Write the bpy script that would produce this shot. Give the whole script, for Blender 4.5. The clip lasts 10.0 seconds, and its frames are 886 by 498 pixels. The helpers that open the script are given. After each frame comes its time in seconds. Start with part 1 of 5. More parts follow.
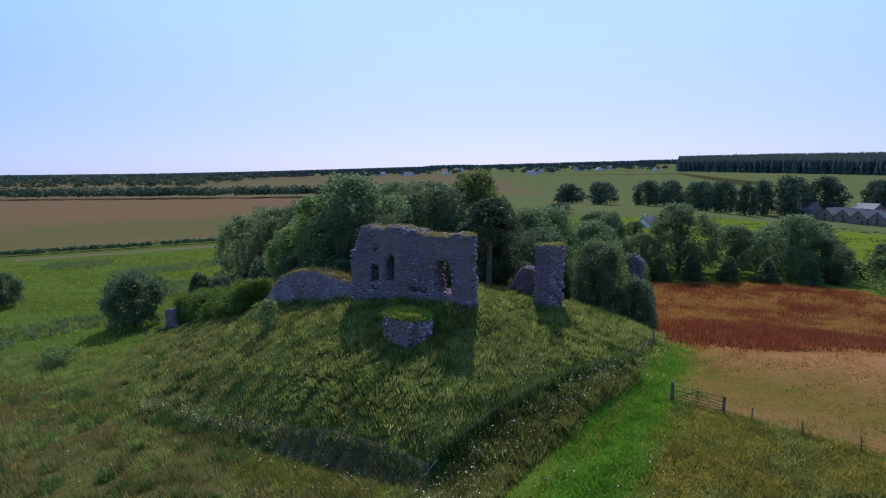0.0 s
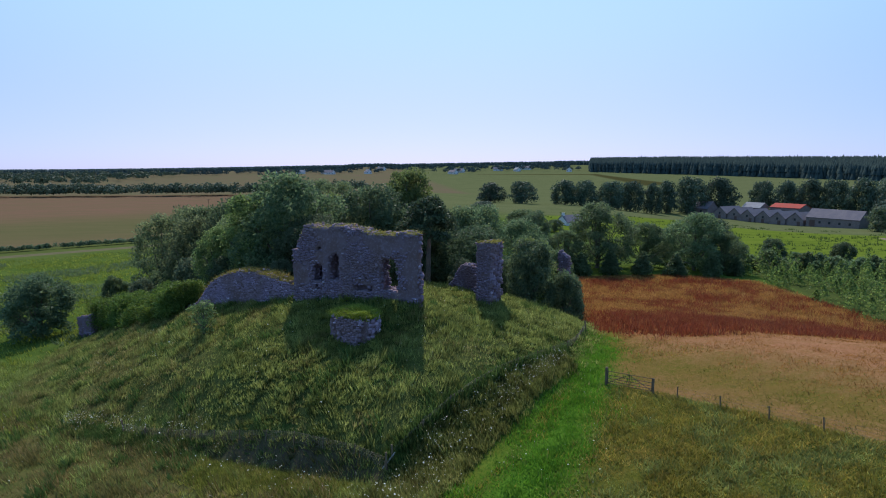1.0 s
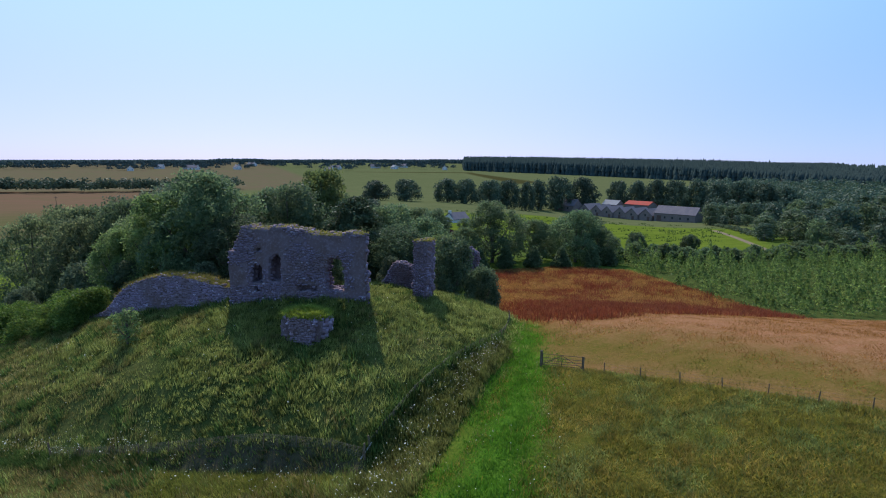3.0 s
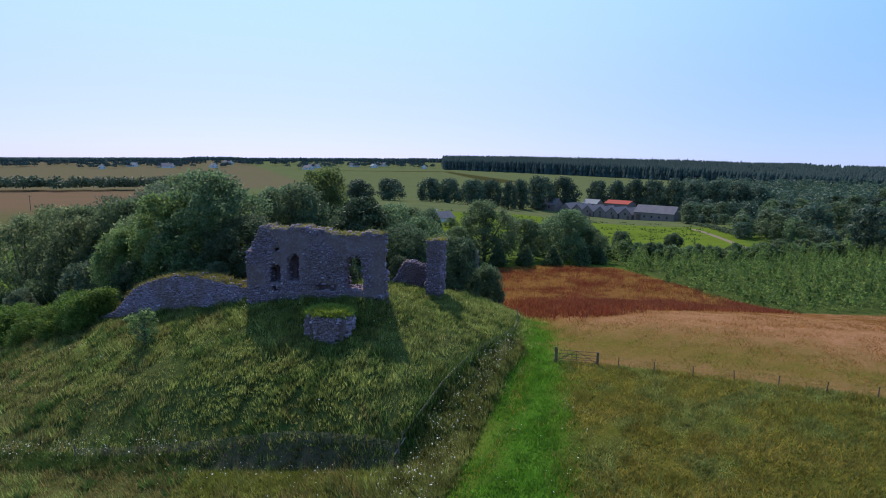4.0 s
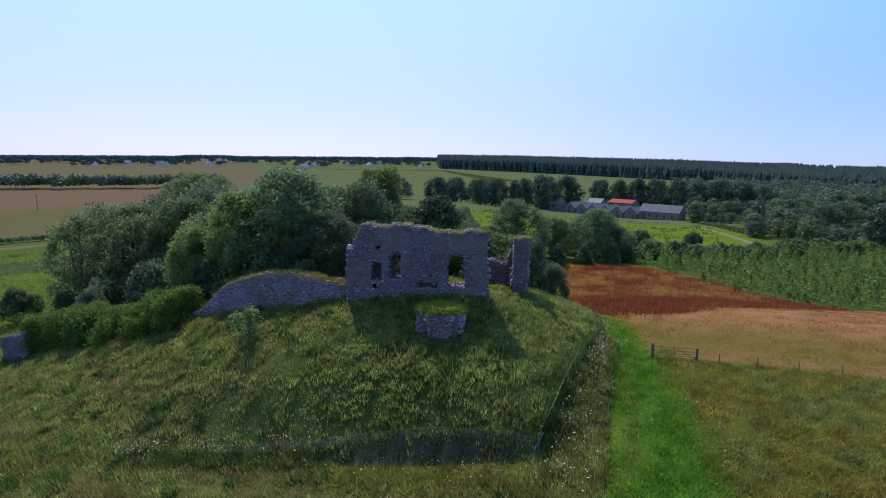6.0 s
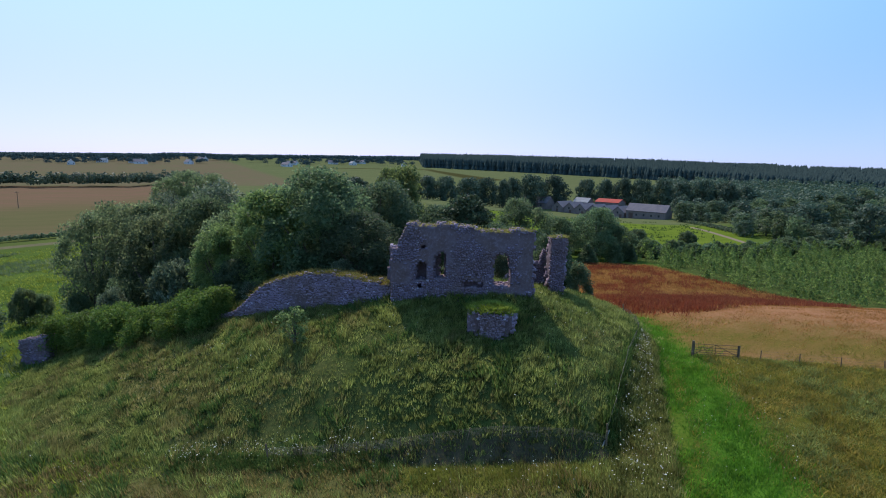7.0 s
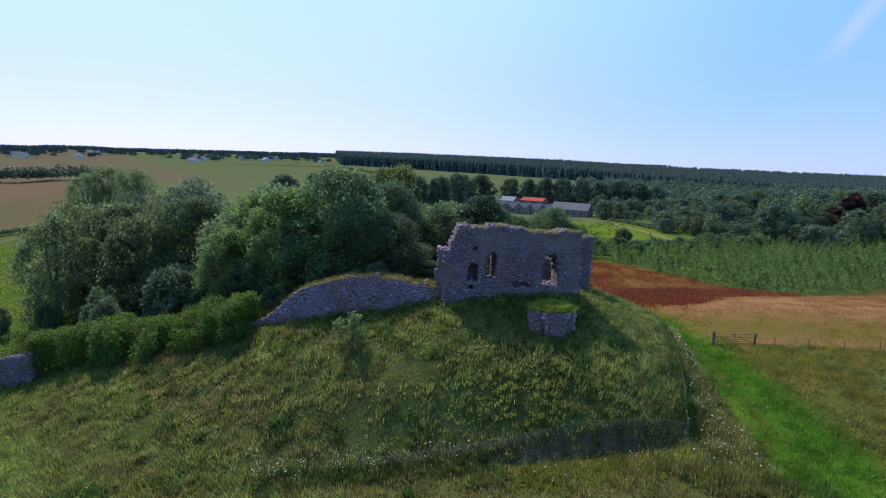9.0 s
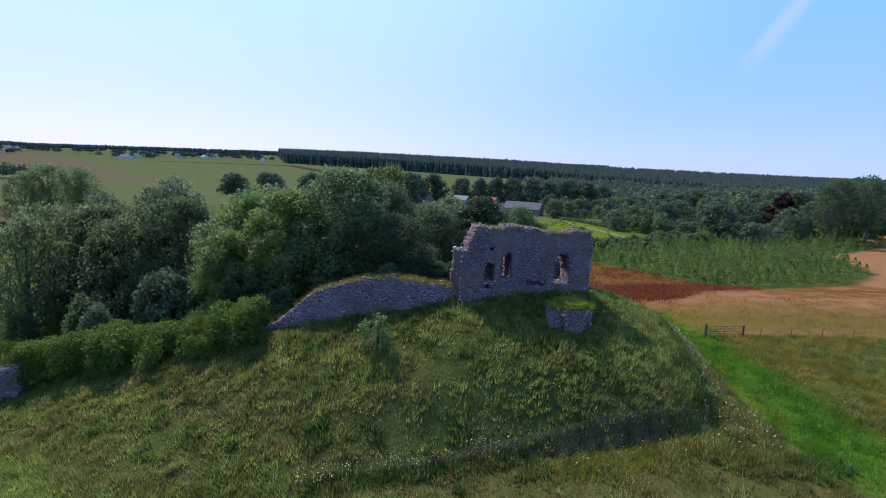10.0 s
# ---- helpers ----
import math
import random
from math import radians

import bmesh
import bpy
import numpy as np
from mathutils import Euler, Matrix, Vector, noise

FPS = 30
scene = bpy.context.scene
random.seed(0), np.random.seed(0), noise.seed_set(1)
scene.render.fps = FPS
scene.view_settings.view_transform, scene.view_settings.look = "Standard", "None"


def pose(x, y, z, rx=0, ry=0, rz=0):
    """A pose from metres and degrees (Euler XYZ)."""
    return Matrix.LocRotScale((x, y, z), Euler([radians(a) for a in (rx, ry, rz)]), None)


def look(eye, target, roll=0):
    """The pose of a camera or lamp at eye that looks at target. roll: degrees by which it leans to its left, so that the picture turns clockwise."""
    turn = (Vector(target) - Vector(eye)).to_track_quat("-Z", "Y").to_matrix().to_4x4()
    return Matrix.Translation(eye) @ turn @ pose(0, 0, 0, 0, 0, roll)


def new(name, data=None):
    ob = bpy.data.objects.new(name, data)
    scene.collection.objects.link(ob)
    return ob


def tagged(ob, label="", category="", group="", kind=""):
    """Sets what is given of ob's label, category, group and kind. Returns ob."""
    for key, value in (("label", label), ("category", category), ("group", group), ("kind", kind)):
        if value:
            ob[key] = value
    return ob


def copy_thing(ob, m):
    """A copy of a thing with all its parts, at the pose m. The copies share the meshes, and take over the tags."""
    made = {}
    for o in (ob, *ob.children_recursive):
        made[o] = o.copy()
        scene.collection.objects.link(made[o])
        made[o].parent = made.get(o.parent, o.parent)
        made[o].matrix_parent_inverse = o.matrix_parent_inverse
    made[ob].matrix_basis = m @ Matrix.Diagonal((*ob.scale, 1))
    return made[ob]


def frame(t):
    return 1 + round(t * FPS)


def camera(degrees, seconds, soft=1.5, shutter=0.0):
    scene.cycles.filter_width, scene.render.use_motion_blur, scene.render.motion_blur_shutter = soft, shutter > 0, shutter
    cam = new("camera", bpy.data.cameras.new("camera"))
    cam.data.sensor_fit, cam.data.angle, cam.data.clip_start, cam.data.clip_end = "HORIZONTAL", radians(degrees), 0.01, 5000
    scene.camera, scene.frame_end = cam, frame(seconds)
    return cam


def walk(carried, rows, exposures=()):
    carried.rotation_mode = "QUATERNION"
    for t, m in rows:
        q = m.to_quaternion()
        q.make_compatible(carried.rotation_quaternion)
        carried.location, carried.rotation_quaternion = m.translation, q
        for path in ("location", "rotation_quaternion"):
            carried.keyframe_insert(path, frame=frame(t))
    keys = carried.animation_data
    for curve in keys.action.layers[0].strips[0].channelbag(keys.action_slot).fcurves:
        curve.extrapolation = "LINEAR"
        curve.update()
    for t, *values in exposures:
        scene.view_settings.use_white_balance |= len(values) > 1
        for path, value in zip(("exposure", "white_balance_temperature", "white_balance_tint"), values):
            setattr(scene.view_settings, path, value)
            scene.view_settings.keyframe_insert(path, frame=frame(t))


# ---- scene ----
cam = camera(79.3, 10.0, 1.0)
METRES, EYE, TILT, LEAN, TURN = 45.0, 16.0, -8.3, 0.5, 0.0
ROWS = [
    (0.0, 0.0, 0.0, 0.0, -0.0, 0.0, -0.0),
    (0.5, -0.0184, -0.0089, -0.0006, -4.36, -0.08, 0.35),
    (1.0, -0.0434, -0.0182, -0.0016, -8.35, -0.16, 0.68),
    (1.5, -0.0734, -0.0265, -0.0016, -12.12, -0.28, 0.98),
    (2.0, -0.1062, -0.0328, -0.0007, -15.97, -0.44, 1.33),
    (2.5, -0.1414, -0.036, 0.0009, -19.1, -0.59, 1.6),
    (4.0, -0.253, -0.0241, 0.0063, -23.99, -0.93, 1.94),
    (4.5, -0.2965, -0.0112, 0.0075, -23.94, -0.95, 1.92),
    (5.0, -0.3438, 0.0064, 0.0087, -24.0, -0.98, 1.9),
    (5.5, -0.3944, 0.0278, 0.0102, -24.31, -1.02, 1.9),
    (7.0, -0.5579, 0.1083, 0.0164, -27.06, -1.25, 1.96),
    (7.5, -0.6138, 0.1391, 0.0197, -28.6, -1.35, 2.03),
    (8.0, -0.6702, 0.1715, 0.0236, -31.13, -1.49, 2.18),
    (8.5, -0.728, 0.2056, 0.0285, -33.5, -1.65, 2.29),
    (9.0, -0.786, 0.2427, 0.0336, -36.42, -1.83, 2.47),
    (9.5, -0.8444, 0.2811, 0.0389, -39.17, -2.01, 2.65),
    (10.0, -0.9027, 0.3223, 0.044, -42.39, -2.22, 2.85),
]
walk(cam, [(t, pose(0, 0, EYE, TILT, LEAN, TURN) @ pose(METRES * x, METRES * y, METRES * z, 90 + pitch, roll, yaw)) for t, x, y, z, yaw, pitch, roll in ROWS],
     [(0.0, -0.18, 6150, 18), (2.5, -0.12, 6150, 18), (5.0, -0.06, 6150, 18), (7.5, -0.01, 6150, 18), (10.0, 0.06, 6150, 19)])

# ---- sky and sun ----
SUN = Vector((0.10, 1.0, 0.0)).normalized() * math.cos(radians(49)) + Vector((0, 0, math.sin(radians(49))))
world = bpy.data.worlds.new("sky")
scene.world = world
world.use_nodes = True
wn, wl = world.node_tree.nodes, world.node_tree.links
sky = wn.new("ShaderNodeTexSky")
sky.sky_type, sky.sun_disc = "NISHITA", False
sky.sun_elevation, sky.sun_rotation = radians(49), math.atan2(SUN.x, SUN.y)
sky.air_density, sky.dust_density, sky.ozone_density, sky.altitude = 1.0, 0.2, 3.0, 30
wl.new(sky.outputs[0], wn["Background"].inputs[0])
wn["Background"].inputs[1].default_value = 0.05
# thin summer haze over the whole sky, whiter round the sun
way = wn.new("ShaderNodeTexCoord").outputs["Generated"]


def sky_math(op, a, b=0.0):
    n = wn.new("ShaderNodeMath")
    n.operation = op
    for k, v in enumerate((a, b)):
        if isinstance(v, (int, float)):
            n.inputs[k].default_value = v
        else:
            wl.new(v, n.inputs[k])
    return n.outputs[0]


def sky_dot(v):
    n = wn.new("ShaderNodeVectorMath")
    n.operation = "DOT_PRODUCT"
    wl.new(way, n.inputs[0])
    n.inputs[1].default_value = v
    return n.outputs["Value"]


def sky_range(v, a, b):
    n = wn.new("ShaderNodeMapRange")
    n.interpolation_type = "SMOOTHSTEP"
    n.inputs[1].default_value, n.inputs[2].default_value = a, b
    wl.new(v, n.inputs[0])
    return n.outputs[0]


def sky_mix(f, a, b):
    n = wn.new("ShaderNodeMix")
    n.data_type = "RGBA"
    wl.new(f, n.inputs[0])
    for k, v in ((6, a), (7, b)):
        if isinstance(v, tuple):
            n.inputs[k].default_value = (*v, 1)
        else:
            wl.new(v, n.inputs[k])
    return n.outputs[2]


STREAK = (0.363, -0.756, -0.545)
glow = sky_range(sky_dot(tuple(SUN)), 0.40, 0.85)
rise = sky_range(sky_dot((0, 0, 1)), 0.02, 0.30)
air = sky_mix(rise, sky_mix(glow, (0.205, 0.345, 0.745), (0.47, 0.475, 0.89)), sky_mix(glow, (0.165, 0.425, 0.76), (0.42, 0.635, 0.88)))
# a faint streak of high cloud
drift = wn.new("ShaderNodeTexNoise")
drift.inputs["Scale"].default_value, drift.inputs["Detail"].default_value = 9.0, 5.0
wl.new(way, drift.inputs["Vector"])
bend = sky_math("MULTIPLY", sky_math("SUBTRACT", drift.outputs["Fac"], 0.5), 0.05)
band = sky_range(sky_math("ABSOLUTE", sky_math("ADD", sky_dot(STREAK), bend)), 0.024, 0.0)
reach = sky_math("MULTIPLY", sky_range(sky_dot((0, 0, 1)), 0.15, 0.22), sky_range(sky_dot((1, 0, 0)), 0.6, 0.8))
air = sky_mix(sky_math("MULTIPLY", sky_math("MULTIPLY", band, reach), 0.28), air, (0.70, 0.55, 0.85))
haze, both = wn.new("ShaderNodeBackground"), wn.new("ShaderNodeAddShader")
wl.new(air, haze.inputs[0])
wl.new(wn["Background"].outputs[0], both.inputs[0])
wl.new(haze.outputs[0], both.inputs[1])
wl.new(both.outputs[0], wn["World Output"].inputs[0])
sun_data = bpy.data.lights.new("sun", "SUN")
sun_data.energy, sun_data.angle, sun_data.color = 4.6, radians(0.55), (1.0, 0.92, 0.78)
sun = new("sun", sun_data)
sun.matrix_world = look(SUN * 300, (0, 0, 0))

# ---- node helpers ----
def tree_of(name):
    m = bpy.data.materials.new(name)
    m.use_nodes = True
    return m, m.node_tree, m.node_tree.nodes["Principled BSDF"]


def math_node(nt, op, a, b=0.0, c=0.0):
    n = nt.nodes.new("ShaderNodeMath")
    n.operation = op
    for k, v in enumerate((a, b, c)):
        if isinstance(v, (int, float)):
            n.inputs[k].default_value = v
        else:
            nt.links.new(v, n.inputs[k])
    return n.outputs[0]


def noise_node(nt, vec, scale, detail=4.0, rough=0.55):
    n = nt.nodes.new("ShaderNodeTexNoise")
    n.inputs["Scale"].default_value, n.inputs["Detail"].default_value, n.inputs["Roughness"].default_value = scale, detail, rough
    if vec is not None:
        nt.links.new(vec, n.inputs["Vector"])
    return n.outputs["Fac"]


def remap(nt, v, a, b, lo=0.0, hi=1.0, kind="SMOOTHSTEP"):
    n = nt.nodes.new("ShaderNodeMapRange")
    n.interpolation_type = kind
    for k, q in enumerate((a, b, lo, hi)):
        n.inputs[k + 1].default_value = q
    nt.links.new(v, n.inputs[0])
    return n.outputs[0]


def blend(nt, f, a, b, mode="MIX"):
    n = nt.nodes.new("ShaderNodeMix")
    n.data_type, n.blend_type = "RGBA", mode
    for k, v in ((0, f), (6, a), (7, b)):
        if isinstance(v, (int, float)):
            n.inputs[k].default_value = v
        elif isinstance(v, tuple):
            n.inputs[k].default_value = (*v, 1)
        else:
            nt.links.new(v, n.inputs[k])
    return n.outputs[2]


def bump(nt, b, h, strength, dist):
    n = nt.nodes.new("ShaderNodeBump")
    n.inputs["Strength"].default_value, n.inputs["Distance"].default_value = strength, dist
    nt.links.new(h, n.inputs["Height"])
    nt.links.new(n.outputs[0], b.inputs["Normal"])


def where(nt):
    return nt.nodes.new("ShaderNodeNewGeometry").outputs["Position"]


def rough_mat(name, a, b, c=None, scale=1.0, fine=8.0, rough=0.9, relief=0.3, depth=0.03, island=0.0, metal=0.0):
    """Two tones at a broad scale, a third in the fine grain."""
    m, nt, bs = tree_of(name)
    pos = where(nt)
    col = blend(nt, remap(nt, noise_node(nt, pos, scale), 0.35, 0.65), a, b)
    grain = noise_node(nt, pos, fine, 5.0, 0.65)
    col = blend(nt, remap(nt, grain, 0.45, 0.75), col, c or tuple(0.6 * v for v in a))
    if island:
        g = nt.nodes.new("ShaderNodeNewGeometry")
        o = nt.nodes.new("ShaderNodeObjectInfo")
        r = math_node(nt, "FRACT", math_node(nt, "ADD", g.outputs["Random Per Island"], o.outputs["Random"]))
        hs = nt.nodes.new("ShaderNodeHueSaturation")
        nt.links.new(col, hs.inputs["Color"])
        nt.links.new(remap(nt, r, 0, 1, 1 - island, 1 + island, "LINEAR"), hs.inputs["Value"])
        col = hs.outputs[0]
    nt.links.new(col, bs.inputs["Base Color"])
    bs.inputs["Roughness"].default_value, bs.inputs["Metallic"].default_value = rough, metal
    bs.inputs["Specular IOR Level"].default_value = 0.25
    if relief:
        bump(nt, bs, grain, relief, depth)
    return m


def leaf_mat(name, dark, mid, light, glow=0.3, patch=0.25, gloss=0.6, spec=0.15, mottled=(0.66, 1.32)):
    """Leaves and blades: each one its own tone, light passing through."""
    m, nt, bs = tree_of(name)
    g = nt.nodes.new("ShaderNodeNewGeometry")
    o = nt.nodes.new("ShaderNodeObjectInfo")
    r = g.outputs["Random Per Island"]
    big = remap(nt, noise_node(nt, g.outputs["Position"], patch, 3.0), 0.3, 0.7)
    col = blend(nt, remap(nt, r, 0.0, 0.6, 0, 1, "LINEAR"), dark, mid)
    col = blend(nt, math_node(nt, "MULTIPLY", remap(nt, r, 0.45, 1.0, 0, 1, "LINEAR"), big), col, light)
    hs = nt.nodes.new("ShaderNodeHueSaturation")
    nt.links.new(col, hs.inputs["Color"])
    mottle = remap(nt, noise_node(nt, g.outputs["Position"], 0.8, 4.0, 0.6), 0.3, 0.7, *mottled, "LINEAR")
    nt.links.new(math_node(nt, "MULTIPLY", mottle, remap(nt, o.outputs["Random"], 0, 1, 0.78, 1.2, "LINEAR")), hs.inputs["Value"])
    nt.links.new(remap(nt, o.outputs["Random"], 0, 1, 0.485, 0.51, "LINEAR"), hs.inputs["Hue"])
    nt.links.new(hs.outputs[0], bs.inputs["Base Color"])
    bs.inputs["Roughness"].default_value, bs.inputs["Specular IOR Level"].default_value = gloss, spec
    tr = nt.nodes.new("ShaderNodeBsdfTranslucent")
    up = nt.nodes.new("ShaderNodeHueSaturation")
    up.inputs["Value"].default_value, up.inputs["Saturation"].default_value, up.inputs["Hue"].default_value = 2.1, 1.05, 0.497
    nt.links.new(hs.outputs[0], up.inputs["Color"])
    nt.links.new(up.outputs[0], tr.inputs[0])
    mx = nt.nodes.new("ShaderNodeMixShader")
    mx.inputs[0].default_value = glow
    nt.links.new(bs.outputs[0], mx.inputs[1])
    nt.links.new(tr.outputs[0], mx.inputs[2])
    nt.links.new(mx.outputs[0], nt.nodes["Material Output"].inputs[0])
    return m


def stone_mat(name="rubble_stone", pale=1.0):
    """Each stone its own grey or brown, a few pale ones, with lichen blotches."""
    m, nt, bs = tree_of(name)
    g, o = nt.nodes.new("ShaderNodeNewGeometry"), nt.nodes.new("ShaderNodeObjectInfo")
    pos = g.outputs["Position"]
    r = math_node(nt, "FRACT", math_node(nt, "ADD", g.outputs["Random Per Island"], o.outputs["Random"]))
    ramp = nt.nodes.new("ShaderNodeValToRGB")
    tones = ((0.0, (0.158, 0.116, 0.148)), (0.3, (0.184, 0.133, 0.174)), (0.7, (0.218, 0.164, 0.220)), (0.95, (0.252, 0.197, 0.256)), (1.0, (0.40, 0.34, 0.41)))
    for k, (q, c) in enumerate(tones):
        e = ramp.color_ramp.elements[0] if k == 0 else ramp.color_ramp.elements.new(q) if k < 4 else ramp.color_ramp.elements[-1]
        e.color = (*(pale * v for v in c), 1)
    nt.links.new(r, ramp.inputs[0])
    grain = noise_node(nt, pos, 7.0, 5.0, 0.65)
    col = blend(nt, remap(nt, noise_node(nt, pos, 0.4, 5.0, 0.6), 0.46, 0.6), ramp.outputs[0], blend(nt, 0.6, ramp.outputs[0], (0.185, 0.122, 0.112)))
    col = blend(nt, math_node(nt, "MULTIPLY", remap(nt, grain, 0.48, 0.7), 0.6), col, (0.16, 0.13, 0.14))
    nt.links.new(col, bs.inputs["Base Color"])
    bs.inputs["Roughness"].default_value, bs.inputs["Specular IOR Level"].default_value = 0.9, 0.2
    bump(nt, bs, grain, 0.5, 0.04)
    return m


M_STONE = stone_mat()
M_PALESTONE = stone_mat("pale_rubble_stone", 1.4)
M_MORTAR = rough_mat("lime_mortar", (0.158, 0.114, 0.132), (0.132, 0.086, 0.084), (0.205, 0.158, 0.188), 0.5, 5.0, 0.95, 0.6, 0.05)
M_BARK = rough_mat("bark", (0.10, 0.08, 0.06), (0.15, 0.13, 0.11), (0.05, 0.04, 0.03), 1.5, 12.0, 0.95, 0.6, 0.03)
M_PINEBARK = rough_mat("pine_bark", (0.20, 0.13, 0.09), (0.13, 0.10, 0.08), (0.07, 0.05, 0.04), 1.0, 10.0, 0.95, 0.6, 0.03)
M_WOOD = rough_mat("weathered_wood", (0.14, 0.098, 0.055), (0.18, 0.135, 0.085), (0.075, 0.052, 0.032), 3.0, 20.0, 0.95, 0.4, 0.01)
M_STEEL = rough_mat("galvanised_steel", (0.085, 0.062, 0.045), (0.11, 0.082, 0.058), (0.05, 0.04, 0.03), 3.0, 30.0, 0.75, 0.1, 0.004, 0.0, 0.1)
M_WIRE = rough_mat("fence_wire", (0.14, 0.14, 0.13), (0.10, 0.09, 0.09), None, 2.0, 30.0, 0.5, 0.0, 0.0, 0.0, 0.8)
M_PALEWOOD = rough_mat("bleached_timber", (0.42, 0.39, 0.36), (0.34, 0.31, 0.28), (0.26, 0.24, 0.21), 3.0, 20.0, 0.9, 0.3, 0.01)
M_NET = rough_mat("old_netting", (0.16, 0.145, 0.115), (0.12, 0.105, 0.08), None, 2.0, 30.0, 0.9, 0.0)
M_OAK = leaf_mat("broadleaf", (0.053, 0.084, 0.042), (0.080, 0.120, 0.057), (0.142, 0.174, 0.086), 0.46)
M_ASH = leaf_mat("ash_leaf", (0.060, 0.086, 0.043), (0.090, 0.120, 0.056), (0.160, 0.184, 0.094), 0.54)
M_LIME = leaf_mat("pale_broadleaf", (0.070, 0.104, 0.038), (0.104, 0.148, 0.050), (0.160, 0.196, 0.072), 0.43)
M_DARK = leaf_mat("dark_broadleaf", (0.048, 0.076, 0.042), (0.072, 0.106, 0.054), (0.108, 0.140, 0.068), 0.36)
M_GREY = leaf_mat("willow_leaf", (0.056, 0.080, 0.046), (0.086, 0.114, 0.062), (0.21, 0.24, 0.17), 0.32)
M_PINE = leaf_mat("pine_needles", (0.036, 0.062, 0.034), (0.06, 0.095, 0.045), (0.09, 0.12, 0.06), 0.2)
M_COPPER = leaf_mat("copper_leaf", (0.03, 0.014, 0.018), (0.05, 0.022, 0.026), (0.075, 0.035, 0.035), 0.2)
M_BLADE = leaf_mat("tall_grass", (0.062, 0.086, 0.024), (0.132, 0.158, 0.046), (0.228, 0.245, 0.084), 0.44, 0.35, mottled=(0.52, 1.5))
M_RANK = leaf_mat("rank_grass", (0.070, 0.080, 0.024), (0.150, 0.146, 0.048), (0.31, 0.24, 0.11), 0.45, 0.3)
M_LUSH = leaf_mat("lush_grass", (0.042, 0.108, 0.011), (0.066, 0.148, 0.017), (0.105, 0.19, 0.027), 0.40, 0.4)
M_PASTURE = leaf_mat("pasture_grass", (0.095, 0.108, 0.018), (0.195, 0.180, 0.036), (0.36, 0.27, 0.075), 0.47, 0.3)
M_SORREL = leaf_mat("red_sorrel", (0.140, 0.044, 0.020), (0.205, 0.074, 0.030), (0.30, 0.150, 0.058), 0.32, 0.15)
M_STRAW = leaf_mat("dry_straw_grass", (0.165, 0.080, 0.028), (0.21, 0.110, 0.038), (0.27, 0.155, 0.060), 0.42, 0.15)
M_DRY = leaf_mat("dry_summer_grass", (0.070, 0.084, 0.028), (0.140, 0.146, 0.050), (0.25, 0.215, 0.095), 0.45, 0.3, mottled=(0.5, 1.4))
M_CAP = leaf_mat("wall_top_grass", (0.095, 0.11, 0.028), (0.155, 0.15, 0.038), (0.28, 0.205, 0.06), 0.35, 0.8)
M_MOSS = leaf_mat("stub_top_grass", (0.075, 0.115, 0.020), (0.13, 0.170, 0.030), (0.22, 0.24, 0.05), 0.45, 0.8)
M_IVY = leaf_mat("ivy_leaf", (0.050, 0.088, 0.018), (0.080, 0.128, 0.026), (0.135, 0.180, 0.038), 0.32, 0.4)
M_SAPLING = leaf_mat("sapling_leaf", (0.066, 0.105, 0.038), (0.098, 0.142, 0.052), (0.155, 0.198, 0.08), 0.42, 0.1)
M_YOUNG = leaf_mat("young_tree_leaf", (0.062, 0.106, 0.030), (0.098, 0.152, 0.042), (0.160, 0.215, 0.062), 0.45, 0.1, mottled=(0.6, 1.4))
M_HAY = leaf_mat("hay_meadow_grass", (0.150, 0.085, 0.020), (0.190, 0.105, 0.032), (0.25, 0.14, 0.052), 0.62, 0.15)
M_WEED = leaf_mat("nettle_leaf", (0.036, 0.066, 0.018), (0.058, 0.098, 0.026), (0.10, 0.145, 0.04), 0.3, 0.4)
M_GOLD = leaf_mat("yellow_grass", (0.085, 0.11, 0.022), (0.135, 0.155, 0.034), (0.22, 0.21, 0.06), 0.45, 0.4)
M_PETAL = rough_mat("white_umbel", (0.50, 0.50, 0.40), (0.42, 0.43, 0.33), (0.58, 0.58, 0.48), 3.0, 20.0, 0.8, 0.0)
# blue-grey distance haze is mixed into this leaf colour
M_HAZY_CONIFER = leaf_mat("hazy_blue_conifer", (0.038, 0.058, 0.057), (0.046, 0.068, 0.065), (0.053, 0.077, 0.070), 0.05, 0.01, 1.0, 0.0)
M_FAR = leaf_mat("distant_leaf", (0.042, 0.068, 0.046), (0.059, 0.090, 0.056), (0.086, 0.118, 0.066), 0.2, 0.02)

# ---- the lie of the land ----
SHAPE = (5.0, 1.3, -5.5, -1.06, -0.83, 1.49, 0.15, -2.84, -1.72, 0.26, 2.14,
         -6.05, 4.74, -0.57, 0.76, 0.66, 1.77, -2.18, 0.73, -1.79, -0.39)
FENCE = ((-1.0, 28.3), (14.4, 40.0), (19.5, 47.0), (22.0, 60.0), (4.0, 74.0),
         (-30.0, 80.0), (-40.0, 69.0), (-34.0, 50.0), (-20.5, 40.1))


def step(a, b, v):
    t = np.clip((np.asarray(v, float) - a) / (np.asarray(b) - a), 0, 1)
    return t * t * (3 - 2 * t)


def inside(x, y):
    """Metres inside the fence round the mound; negative outside."""
    d = np.full(np.shape(x), 1e9)
    for (ax, ay), (bx, by) in zip(FENCE, FENCE[1:] + FENCE[:1]):
        d = np.minimum(d, ((bx - ax) * (y - ay) - (by - ay) * (x - ax)) / math.hypot(bx - ax, by - ay))
    return d


